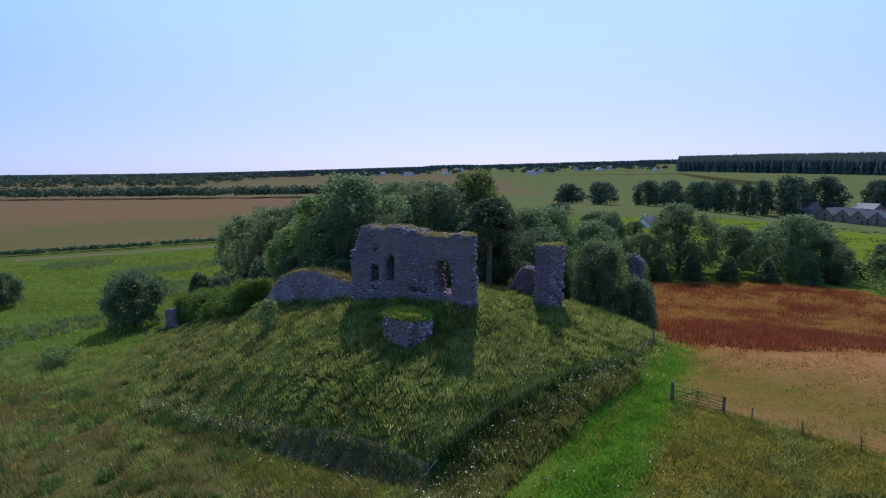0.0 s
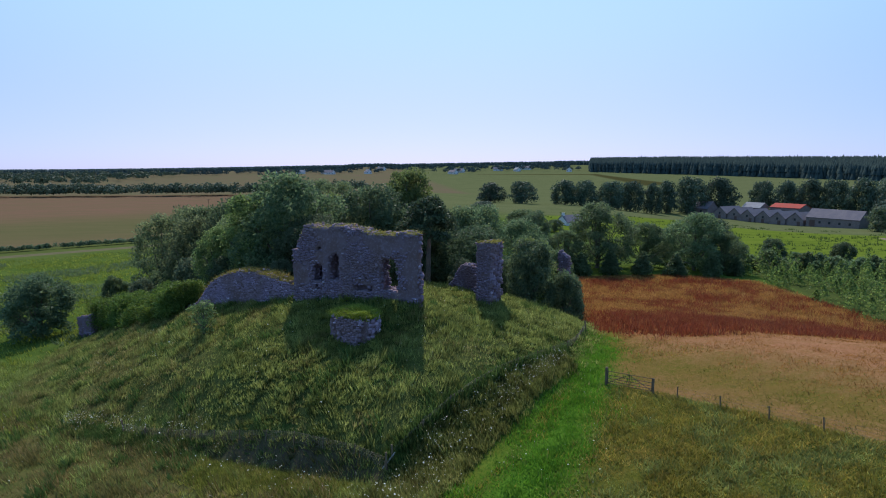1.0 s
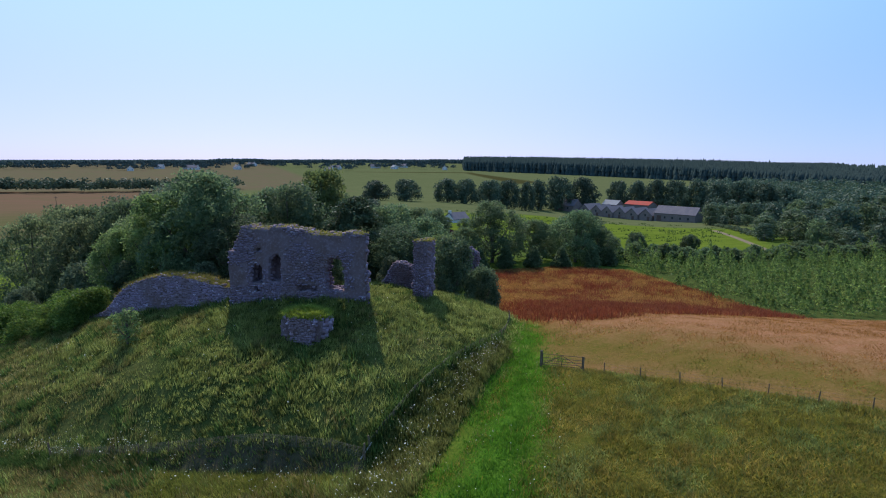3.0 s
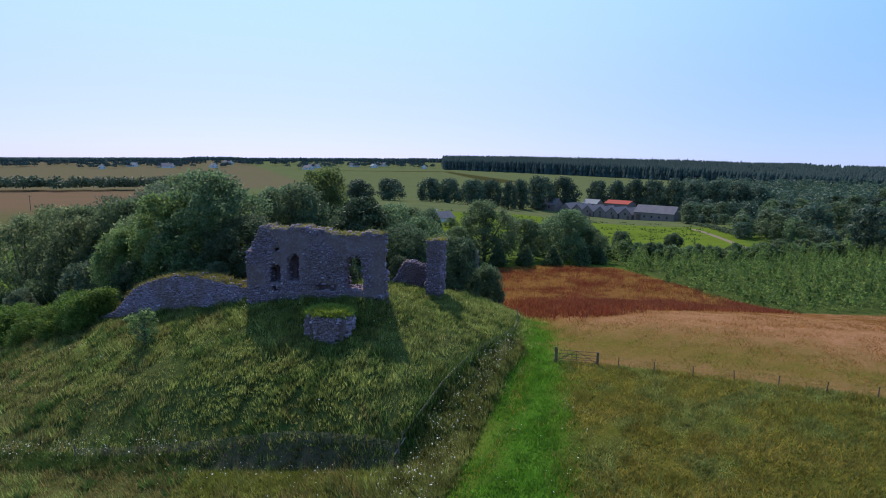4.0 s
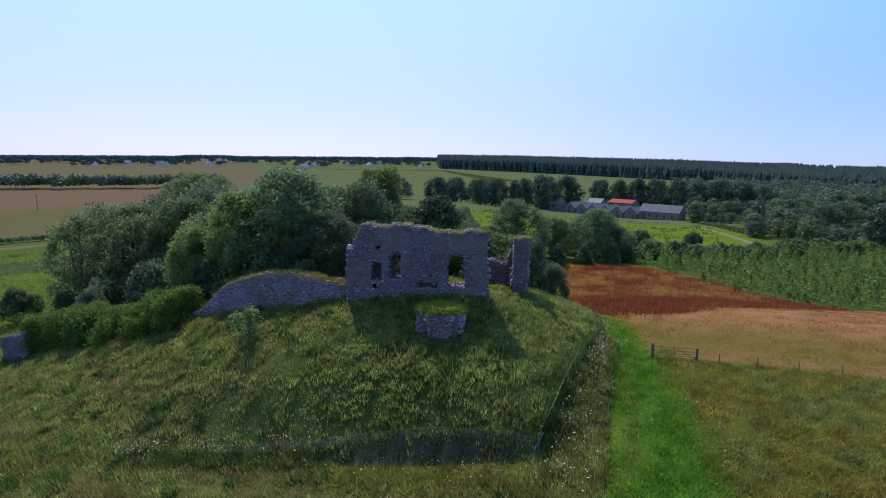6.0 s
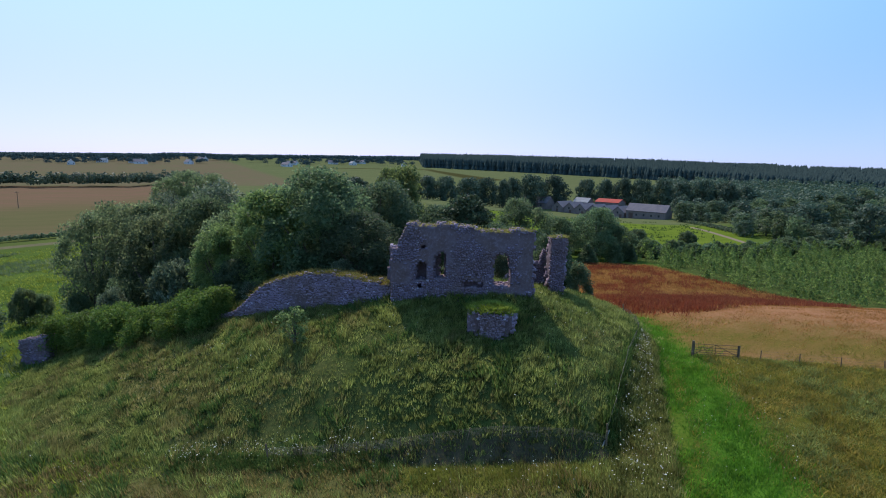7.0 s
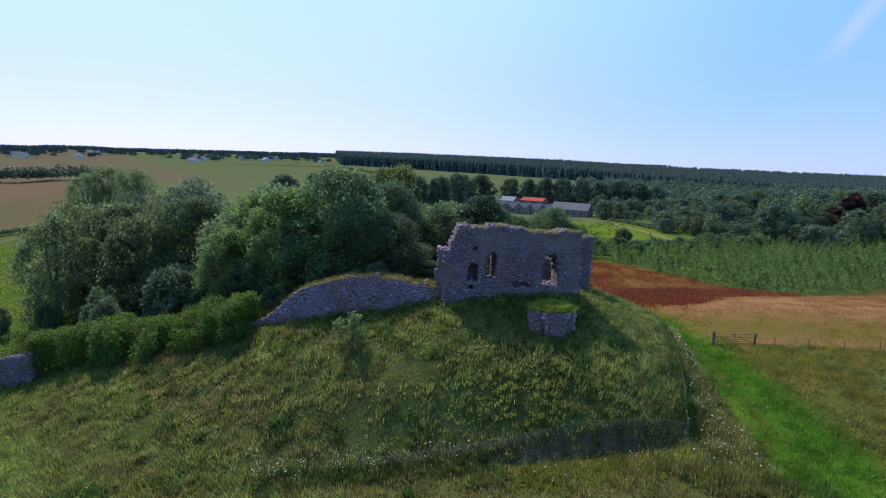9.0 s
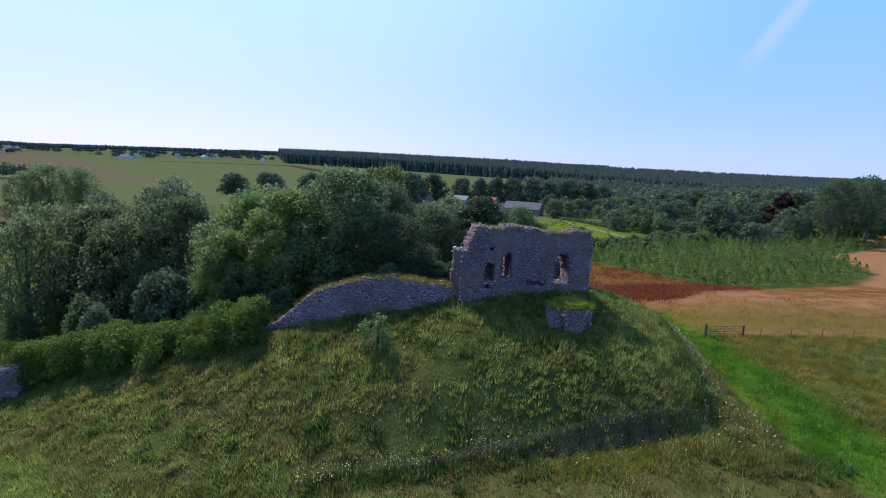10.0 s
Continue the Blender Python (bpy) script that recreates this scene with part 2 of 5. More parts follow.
def plain(x, y):
    """The fields and hills outside the fence."""
    z = np.clip(-0.52 + 0.083 * x - 0.025 * np.clip(y, -50, 70) + 0.54 * np.tanh((x - 10) / 12), -7, 1.9)
    z = z - np.maximum(z + 5, 0) * step(43, 92, 0.6 * x + 0.8 * y)
    z = z - 2.5 * step(90, 170, 0.6 * x + 0.8 * y) * step(40, 100, x)
    r, az = np.hypot(x, y), np.degrees(np.arctan2(x, y))
    z = z + (13 + 24 * step(-35, 25, az)) * step(300, 1500, r) * (az > -120) * (az < 120)
    z = z - 6.0 * np.exp(-((x - 215) ** 2 + (y - 265) ** 2) / 95 ** 2)
    z = z + 6.0 * np.exp(-((x - 100) ** 2 + (y - 275) ** 2) / 65 ** 2)
    return z + 13 * np.exp(-((x - 340) ** 2 + (y - 40) ** 2) / 110 ** 2)


def height(x, y):
    x, y = np.asarray(x, float), np.asarray(y, float)
    u, v = np.clip(x, -46, 26) / 20, (np.clip(y, 27, 82) - 46) / 20
    top, k = 0 * u, 0
    for i in range(6):
        for j in range(6 - i):
            top = top + SHAPE[k] * u ** i * v ** j
            k += 1
    base, soft = plain(x, y), np.maximum(step(-0.5, 4.0, x), 0.75 * step(-13.0, -21.0, x))
    top = np.clip(top, -8, 5.2) - 0.25 * np.exp(-((x + 3.3) ** 2 + (y - 37.7) ** 2) / 1.9 ** 2)
    # the mound's edge sinks towards the fence; turf is banked against the tall wall
    edge = inside(x, y)
    top = top - np.interp(x, [-24, -20, -17, -13.5, -10.5, -8.4, -6, -3], [0, 0.7, 1.1, 1.2, 0.9, 0.5, 0.3, 0]) * step(5.0, 0.5, edge) * step(47, 43, y)
    along, across = 0.867 * (x + 8.9) - 0.498 * (y - 47.5), 0.498 * (x + 8.9) + 0.867 * (y - 47.5)
    top = top + (0.3 + 0.045 * np.clip(along, 0, 13)) * step(-2, 1, along) * step(16, 12.5, along) * np.exp(-(across / 1.9) ** 2)
    return base + (top - base) * step(-1.0 - 4.5 * soft, 0.3 + 1.2 * soft, edge)


def ground_z(x, y):
    return float(height(x, y))


# ---- mesh helpers ----
def mesh_np(name, verts, faces, material, smooth=False):
    """A mesh from arrays; faces all have the same number of corners."""
    verts, faces = np.asarray(verts, np.float32), np.asarray(faces, np.int32)
    me = bpy.data.meshes.new(name)
    me.vertices.add(len(verts))
    me.vertices.foreach_set("co", verts.ravel())
    n = faces.shape[1]
    me.loops.add(faces.size)
    me.loops.foreach_set("vertex_index", faces.ravel())
    me.polygons.add(len(faces))
    me.polygons.foreach_set("loop_start", np.arange(0, faces.size, n, dtype=np.int32))
    if smooth:
        me.polygons.foreach_set("use_smooth", np.ones(len(faces), bool))
    me.materials.append(material)
    me.update(calc_edges=True)
    return me


def part(name, data, material, parent, label="", kind=""):
    """A mesh or bmesh as one part under a thing."""
    if isinstance(data, bmesh.types.BMesh):
        me = bpy.data.meshes.new(name)
        data.to_mesh(me)
        data.free()
        me.materials.append(material)
        data = me
    ob = new(name, data)
    ob.parent = parent
    return tagged(ob, label, kind=kind)


def thing(name, m, label, category, group="", kind=""):
    ob = new(name)
    ob.matrix_world = m
    return tagged(ob, label, category, group, kind)


def box(bm, x0, y0, z0, x1, y1, z1, m=None):
    v = bmesh.ops.create_cube(bm, size=1)["verts"]
    t = Matrix.Translation(((x0 + x1) / 2, (y0 + y1) / 2, (z0 + z1) / 2)) @ Matrix.Diagonal((x1 - x0, y1 - y0, z1 - z0, 1))
    bmesh.ops.transform(bm, matrix=(m or Matrix()) @ t, verts=v)
    return v


def tube(bm, pts, radii, sides=7):
    """A tapered round limb through the points."""
    rings = []
    for k, p in enumerate(pts):
        p = Vector(p)
        d = (Vector(pts[min(k + 1, len(pts) - 1)]) - Vector(pts[max(k - 1, 0)])).normalized()
        a = d.orthogonal().normalized()
        b = d.cross(a)
        rings.append([bm.verts.new(p + radii[k] * (math.cos(2 * math.pi * i / sides) * a + math.sin(2 * math.pi * i / sides) * b)) for i in range(sides)])
    for r, s in zip(rings, rings[1:]):
        for i in range(sides):
            bm.faces.new((r[i], r[(i + 1) % sides], s[(i + 1) % sides], s[i]))
    bm.faces.new(rings[-1])
    bm.faces.new(rings[0][::-1])


def leaves(rng, centres, normals, size, droop=0.0, flat=0.45):
    """One small three-cornered leaf spray at each centre; flat: how far it faces outwards."""
    n = len(centres)
    d = normals * flat + rng.normal(size=(n, 3)) * (1 - flat * 0.5)
    d /= np.linalg.norm(d, axis=1)[:, None] + 1e-9
    a = np.cross(d, rng.normal(size=(n, 3)))
    a /= np.linalg.norm(a, axis=1)[:, None] + 1e-9
    b = np.cross(d, a)
    s = (size * rng.uniform(0.55, 1.35, n))[:, None]
    v = np.stack([centres - s * a - 0.4 * s * b, centres + s * a - 0.4 * s * b - droop * s * [0, 0, 1], centres + 0.75 * s * b + 0.1 * s * d], 1)
    return v.reshape(-1, 3), np.arange(3 * n).reshape(-1, 3)


def lobes_points(rng, lobes, count, shell=0.75):
    """Points scattered near the surface of ellipsoids (x, y, z, rx, ry, rz), thinner inside, more on the upper side."""
    lobes = np.array(lobes, float)
    area = (lobes[:, 3] * lobes[:, 5] + lobes[:, 3] * lobes[:, 4])
    pick = rng.choice(len(lobes), count, p=area / area.sum())
    d = rng.normal(size=(count, 3))
    d /= np.linalg.norm(d, axis=1)[:, None]
    low = d[:, 2] < -0.25
    d[low & (rng.random(count) < 0.6), 2] *= -1
    r = 1 - shell * rng.random(count) ** 1.4 + np.abs(rng.normal(size=count)) * 0.13
    c = lobes[pick, :3] + d * r[:, None] * lobes[pick, 3:]
    return c, d


def make_crown(rng, lobes, count, size, material, name="crown", droop=0.1, flat=0.45):
    c, d = lobes_points(rng, lobes, 2 * count)
    v, f = leaves(rng, c, d, 0.72 * size, droop, flat)
    return mesh_np(name, v, f, material)


def tree_lobes(rng, h, r, clear, n, clump=(0.13, 0.26)):
    """Many small clumps of an uneven crown of height h and radius r above a clear trunk, with gaps between."""
    ch, out = h - clear, []
    bulge = [(rng.uniform(0, 6.3), rng.uniform(0.1, 0.9), rng.uniform(-0.35, 0.3)) for _ in range(9)]
    for k in range(n):
        a, q = k * 2.4 + rng.uniform(-0.7, 0.7), (k + rng.random()) / n
        lump = 0.82 + sum(w * math.exp(-((q - b) / 0.16) ** 2 - (math.sin((a - c) / 2) / 0.35) ** 2) for c, b, w in bulge)
        rad = r * lump * math.sqrt(max(0.03, 1 - (1.42 * q - 0.5) ** 2))
        if k % 4 == 0:
            rad *= rng.uniform(0.2, 0.7)
        s = r * rng.uniform(*clump)
        rad = max(0, rad - 0.6 * s)
        out.append((rad * math.cos(a), rad * math.sin(a), clear + ch * (0.05 + 0.86 * q + 0.1 * (lump - 0.82)), s, s, s * rng.uniform(0.6, 1.0)))
    return out


def make_tree(name, seed, h, r, clear, count, size, material, label, category="tree", bark=None, n=16, group="", limbs=9, clump=(0.13, 0.26), flat=0.45):
    """A tree at the origin: trunk with limbs, crown of leaf sprays."""
    rng = np.random.default_rng(seed)
    ob = thing(name, Matrix(), label, category, group)
    lobes = tree_lobes(rng, h, r, clear, n, clump)
    bm = bmesh.new()
    t = h * 0.022 + 0.05
    tube(bm, [(0, 0, -0.6), (0.03 * h * rng.normal() * 0.3, 0.02 * h, clear * 0.6), (0.02 * h, 0, clear + 0.3 * (h - clear)), (0, 0.02 * h, h * 0.85)], [t * 1.35, t, t * 0.7, t * 0.15], 8 if limbs else 5)
    for l in lobes[1:len(lobes):max(1, len(lobes) // limbs)] if limbs else ():
        z0 = clear * 0.8 + 0.25 * (l[2] - clear * 0.8)
        tube(bm, [(0.01 * h, 0, z0), (l[0] * 0.45, l[1] * 0.45, z0 + (l[2] - z0) * 0.4), (l[0] * 0.9, l[1] * 0.9, l[2])], [t * 0.5, t * 0.32, t * 0.1], 5)
    part("trunk", bm, bark or M_BARK, ob)
    part("crown", make_crown(rng, lobes, count, size, material, flat=flat), material, ob)
    return ob


def put(ob, x, y, turn=0.0, scale=1.0, tall=1.0, sink=0.0):
    return Matrix.Translation((x, y, ground_z(x, y) - sink)) @ Matrix.Rotation(turn, 4, "Z") @ Matrix.Diagonal((scale, scale, scale * tall, 1))


def blades(rng, x, y, h, w, z=None, lean=0.35):
    """One bent blade (a triangle) at each place."""
    n = len(x)
    z = height(x, y) if z is None else z
    a = rng.uniform(0, 2 * math.pi, n)
    p = np.stack([x, y, z - 0.03], 1)
    side = np.stack([np.cos(a), np.sin(a), 0 * a], 1) * (w * rng.uniform(0.6, 1.4, n))[:, None]
    hh = h * rng.uniform(0.5, 1.3, n)
    tip = p + np.stack([rng.normal(size=n) * lean * hh, rng.normal(size=n) * lean * hh, hh], 1)
    return np.stack([p - side, p + side, tip], 1).reshape(-1, 3), np.arange(3 * n).reshape(-1, 3)


def scatter(rng, n, x0, x1, y0, y1, keep):
    x, y = rng.uniform(x0, x1, n), rng.uniform(y0, y1, n)
    k = keep(x, y)
    return x[k], y[k]


def waves(x, y, s, seed=0.0):
    """A cheap patchy field between 0 and 1."""
    return 0.5 + 0.25 * (np.sin(x / s + 1.3 * np.sin(y / s * 0.7 + seed)) + np.sin(y / s * 1.1 + 1.7 * np.sin(x / s * 0.6 + 2 * seed)))


def patchy(x, y, s, seed=0):
    """Random soft patches between 0 and 1, about s metres wide."""
    g = np.random.default_rng(1000 + seed).random((64, 64))
    u, v = np.asarray(x, float) / s + 3000, np.asarray(y, float) / s + 3000
    i, j = np.floor(u).astype(int), np.floor(v).astype(int)
    fu, fv = u - i, v - j
    fu, fv = fu * fu * (3 - 2 * fu), fv * fv * (3 - 2 * fv)
    a, b = g[i % 64, j % 64] * (1 - fu) + g[(i + 1) % 64, j % 64] * fu, g[i % 64, (j + 1) % 64] * (1 - fu) + g[(i + 1) % 64, (j + 1) % 64] * fu
    return a * (1 - fv) + b * fv

# ---- ground ----
def axis(lo, hi, a, b, s, grow):
    """Grid lines every s metres from a to b, then ever wider out to lo and hi."""
    out = list(np.arange(a, b + s / 2, s))
    for end, sign in ((hi, 1), (lo, -1)):
        v, d = (out[-1] if sign > 0 else out[0]), s
        while sign * (end - v) > 0:
            d *= grow
            v += sign * d
            out.append(v)
    return np.array(sorted(out))


def ground_material():
    m, nt, bs = tree_of("land")
    pos = where(nt)
    n_mid, n_fine, n_big = noise_node(nt, pos, 0.5, 5.0), noise_node(nt, pos, 4.0, 6.0, 0.7), noise_node(nt, pos, 0.06, 4.0)
    wob = math_node(nt, "MULTIPLY_ADD", n_mid, 2.4, -1.2)

    def area(pts, soft, wobble=1.0):
        """1 inside the convex outline, 0 outside."""
        d = None
        for (ax, ay), (bx, by) in zip(pts, pts[1:] + pts[:1]):
            n = math.hypot(bx - ax, by - ay)
            v = nt.nodes.new("ShaderNodeVectorMath")
            v.operation = "DOT_PRODUCT"
            nt.links.new(pos, v.inputs[0])
            v.inputs[1].default_value = (-(by - ay) / n, (bx - ax) / n, 0)
            e = math_node(nt, "SUBTRACT", v.outputs["Value"], (-(by - ay) * ax + (bx - ax) * ay) / n)
            d = e if d is None else math_node(nt, "MINIMUM", d, e)
        return remap(nt, math_node(nt, "MULTIPLY_ADD", wob, wobble, d), -soft, soft)

    def tone(a, b, c, big=None, fine=None):
        col = blend(nt, remap(nt, big or n_mid, 0.38, 0.62), a, b)
        return blend(nt, remap(nt, fine or n_fine, 0.42, 0.68), col, c)

    streak = nt.nodes.new("ShaderNodeMapping")
    streak.inputs["Scale"].default_value = (0.05, 0.22, 0.1)
    streak.inputs["Rotation"].default_value = (0, 0, 0.25)
    nt.links.new(pos, streak.inputs["Vector"])
    n_streak = noise_node(nt, streak.outputs[0], 1.0, 6.0, 0.6)
    swath = nt.nodes.new("ShaderNodeMapping")
    swath.inputs["Scale"].default_value = (0.3, 0.95, 0.3)
    swath.inputs["Rotation"].default_value = (0, 0, 0.45)
    nt.links.new(pos, swath.inputs["Vector"])
    n_swath = noise_node(nt, swath.outputs[0], 0.8, 9.0, 0.8)
    meadow = tone((0.056, 0.094, 0.018), (0.082, 0.118, 0.026), (0.045, 0.072, 0.015), n_streak)
    col = meadow
    layers = (
        # far green pasture, then the arable land
        (((-40, 255), (230, 170), (420, 300), (1300, 1500), (-100, 1500)), 20, 3, tone((0.088, 0.104, 0.043), (0.112, 0.122, 0.054), (0.074, 0.088, 0.036), n_streak)),
        (((-1800, 200), (90, 470), (60, 1500), (-1800, 1700)), 10, 3, tone((0.120, 0.095, 0.058), (0.105, 0.100, 0.052), (0.112, 0.088, 0.050), n_big)),
        (((-900, -300), (-28, 214), (-23, 482), (-197, 484), (-738, 426)), 2, 1, tone((0.150, 0.090, 0.058), (0.122, 0.090, 0.049), (0.128, 0.082, 0.050), n_streak)),
        (((-115, 141), (-40, 185), (-42, 189), (-118, 145)), 0.5, 0.2, tone((0.14, 0.12, 0.075), (0.11, 0.10, 0.06), (0.10, 0.10, 0.05))),
        (((300, 545), (345, 560), (352, 772), (338, 775)), 6, 4, tone((0.045, 0.045, 0.016), (0.06, 0.05, 0.02), (0.035, 0.04, 0.014))),
        (((352, 772), (358, 792), (180, 850), (176, 840)), 5, 4, tone((0.045, 0.045, 0.016), (0.06, 0.05, 0.02), (0.035, 0.04, 0.014))),
        # meadow by the farm
        (((70, 128), (95, 110), (146, 110), (205, 168), (150, 240), (60, 225)), 3, 1, tone((0.092, 0.132, 0.016), (0.120, 0.160, 0.022), (0.065, 0.095, 0.014), n_streak)),
        (((137.6, 103.5), (140.8, 104.6), (189.8, 170.4), (187.6, 171.8)), 0.6, 0.5, tone((0.22, 0.17, 0.125), (0.18, 0.15, 0.10), (0.15, 0.13, 0.08))),
        # the brown field greens towards the road
        (((-900, -300), (-28, 214), (-28, 335), (-900, -165)), 45, 8, tone((0.098, 0.092, 0.040), (0.082, 0.086, 0.034), (0.112, 0.088, 0.044), n_streak)),
        # hay meadow, sorrel, plantation
        (((15.9, 35.3), (40, 2), (300, -20), (230, 52), (60, 62), (20.5, 47)), 0.6, 0.6, tone((0.245, 0.114, 0.056), (0.190, 0.094, 0.036), (0.285, 0.155, 0.084), n_swath, n_fine)),
        (((14.5, 37), (44, -4), (51, -4), (29, 35), (21, 44), (18, 45)), 7.0, 4.0, tone((0.125, 0.088, 0.022), (0.084, 0.082, 0.014), (0.150, 0.100, 0.030), n_swath, n_fine)),
        (((16, 38), (23, 45), (27, 54), (29, 64), (21, 58)), 2.0, 2.5, tone((0.095, 0.084, 0.014), (0.065, 0.080, 0.012), (0.14, 0.085, 0.020), n_swath, n_fine)),
        (((25, 43.5), (61, 43), (69, 60), (72, 91), (37, 97), (21.5, 50)), 3.0, 3.0, tone((0.215, 0.105, 0.040), (0.165, 0.064, 0.026), (0.19, 0.085, 0.034), n_mid)),
        (((27, 46.5), (60, 45), (67, 58), (50, 66), (30, 64), (23.5, 54)), 4.0, 3.0, tone((0.16, 0.052, 0.022), (0.19, 0.075, 0.028), (0.14, 0.045, 0.02), n_mid)),
        (((64, 46.5), (98, 37), (122, 36.5), (160, 54), (160, 98), (80, 104)), 1.5, 1.5, tone((0.045, 0.065, 0.018), (0.065, 0.085, 0.024), (0.038, 0.052, 0.016))),
        (((159, 54), (200, 46), (200, 92), (159, 98)), 1.5, 1.5, tone((0.045, 0.065, 0.018), (0.065, 0.085, 0.024), (0.038, 0.052, 0.016))),
        # pasture before the gate, the lush strip, the mound
        (((-60, 2), (42, -5), (15.9, 35.2), (14.2, 39.8), (-1, 28.0)), 0.4, 0.3, tone((0.085, 0.092, 0.014), (0.120, 0.098, 0.020), (0.05, 0.062, 0.011), n_mid, n_fine)),
        (((-90, -2), (-4, 10), (0, 27.5), (-20, 39.6), (-34, 49), (-46, 58), (-75, 52)), 0.5, 1.0, tone((0.075, 0.085, 0.024), (0.105, 0.092, 0.034), (0.06, 0.07, 0.02))),
        (((-2, 18), (4, 18), (11.5, 28.3), (16.2, 35.3), (20.8, 46), (15.0, 39.3), (3.8, 26.3)), 2.2, 1.6, tone((0.052, 0.122, 0.012), (0.072, 0.155, 0.016), (0.045, 0.10, 0.012))),
        (((-13.5, 33.2), (-2.4, 26.3), (-1.6, 27.3), (-12.6, 34.0)), 0.5, 0.6, tone((0.085, 0.10, 0.02), (0.115, 0.12, 0.026), (0.07, 0.08, 0.018))),
        (FENCE, 1.4, 1.0, tone((0.058, 0.076, 0.02), (0.085, 0.092, 0.028), (0.036, 0.048, 0.015))),
        (((-20.8, 38.9), (-1.3, 27.1), (-0.8, 28.3), (-20.2, 40.2)), 0.35, 0.3, tone((0.075, 0.062, 0.036), (0.055, 0.045, 0.03), (0.09, 0.08, 0.035))),
    )
    for pts, soft, wobble, c in layers:
        col = blend(nt, area(tuple(pts), soft, wobble), col, c)
    nt.links.new(col, bs.inputs["Base Color"])
    bs.inputs["Roughness"].default_value, bs.inputs["Specular IOR Level"].default_value = 1.0, 0.0
    bump(nt, bs, n_fine, 0.6, 0.14)
    return m


def build_ground():
    xs, ys = axis(-4600, 4600, -62, 78, 0.95, 1.09), axis(-500, 4700, 17, 101, 0.95, 1.09)
    x, y = np.meshgrid(xs, ys)
    z = height(x, y)
    near = step(160, 60, np.hypot(x, y - 30))
    z += near * 0.2 * (patchy(x, y, 1.5, 3) - 0.5) + near * 0.3 * (waves(x, y, 3.7, 2.0) - 0.5) * step(0, 2, inside(x, y))
    i = np.arange(len(ys) - 1)[:, None] * len(xs) + np.arange(len(xs) - 1)[None]
    f = np.stack([i, i + 1, i + 1 + len(xs), i + len(xs)], -1).reshape(-1, 4)
    ob = new("ground", mesh_np("ground", np.stack([x, y, z], -1).reshape(-1, 3), f, ground_material(), True))
    tagged(ob, "grassy castle mound among green, red and brown summer fields", "ground", kind="structure")


build_ground()

# ---- the ruin ----
STONES = []


def stone_meshes():
    rng = np.random.default_rng(5)
    for k in range(8):
        j = rng.normal(size=(8, 3)) * 0.05
        v = np.array([(-.5, .6, -.5), (.5, .6, -.5), (.5, .6, .5), (-.5, .6, .5), (-.42, -.5, -.4), (.42, -.5, -.4), (.42, -.5, .4), (-.42, -.5, .4)]) + j
        STONES.append((v, np.array([(4, 5, 6, 7), (0, 1, 5, 4), (1, 2, 6, 5), (2, 3, 7, 6), (3, 0, 4, 7)])))


stone_meshes()
STONE_DATA = {q: [mesh_np("stone", v, f, q) for v, f in STONES] for q in (M_STONE, M_PALESTONE)}


class Run:
    """A wall's line on the plan: its face follows the points, its body lies to the left of the way."""

    def __init__(self, pts):
        self.p = [Vector((*q, 0)) for q in pts]
        self.s = [0.0]
        for a, b in zip(self.p, self.p[1:]):
            self.s.append(self.s[-1] + (b - a).length)
        self.length = self.s[-1]

    def at(self, s):
        k = 0
        while k < len(self.p) - 2 and s > self.s[k + 1]:
            k += 1
        d = (self.p[k + 1] - self.p[k]).normalized()
        return self.p[k] + d * (s - self.s[k]), d, Vector((-d.y, d.x, 0))


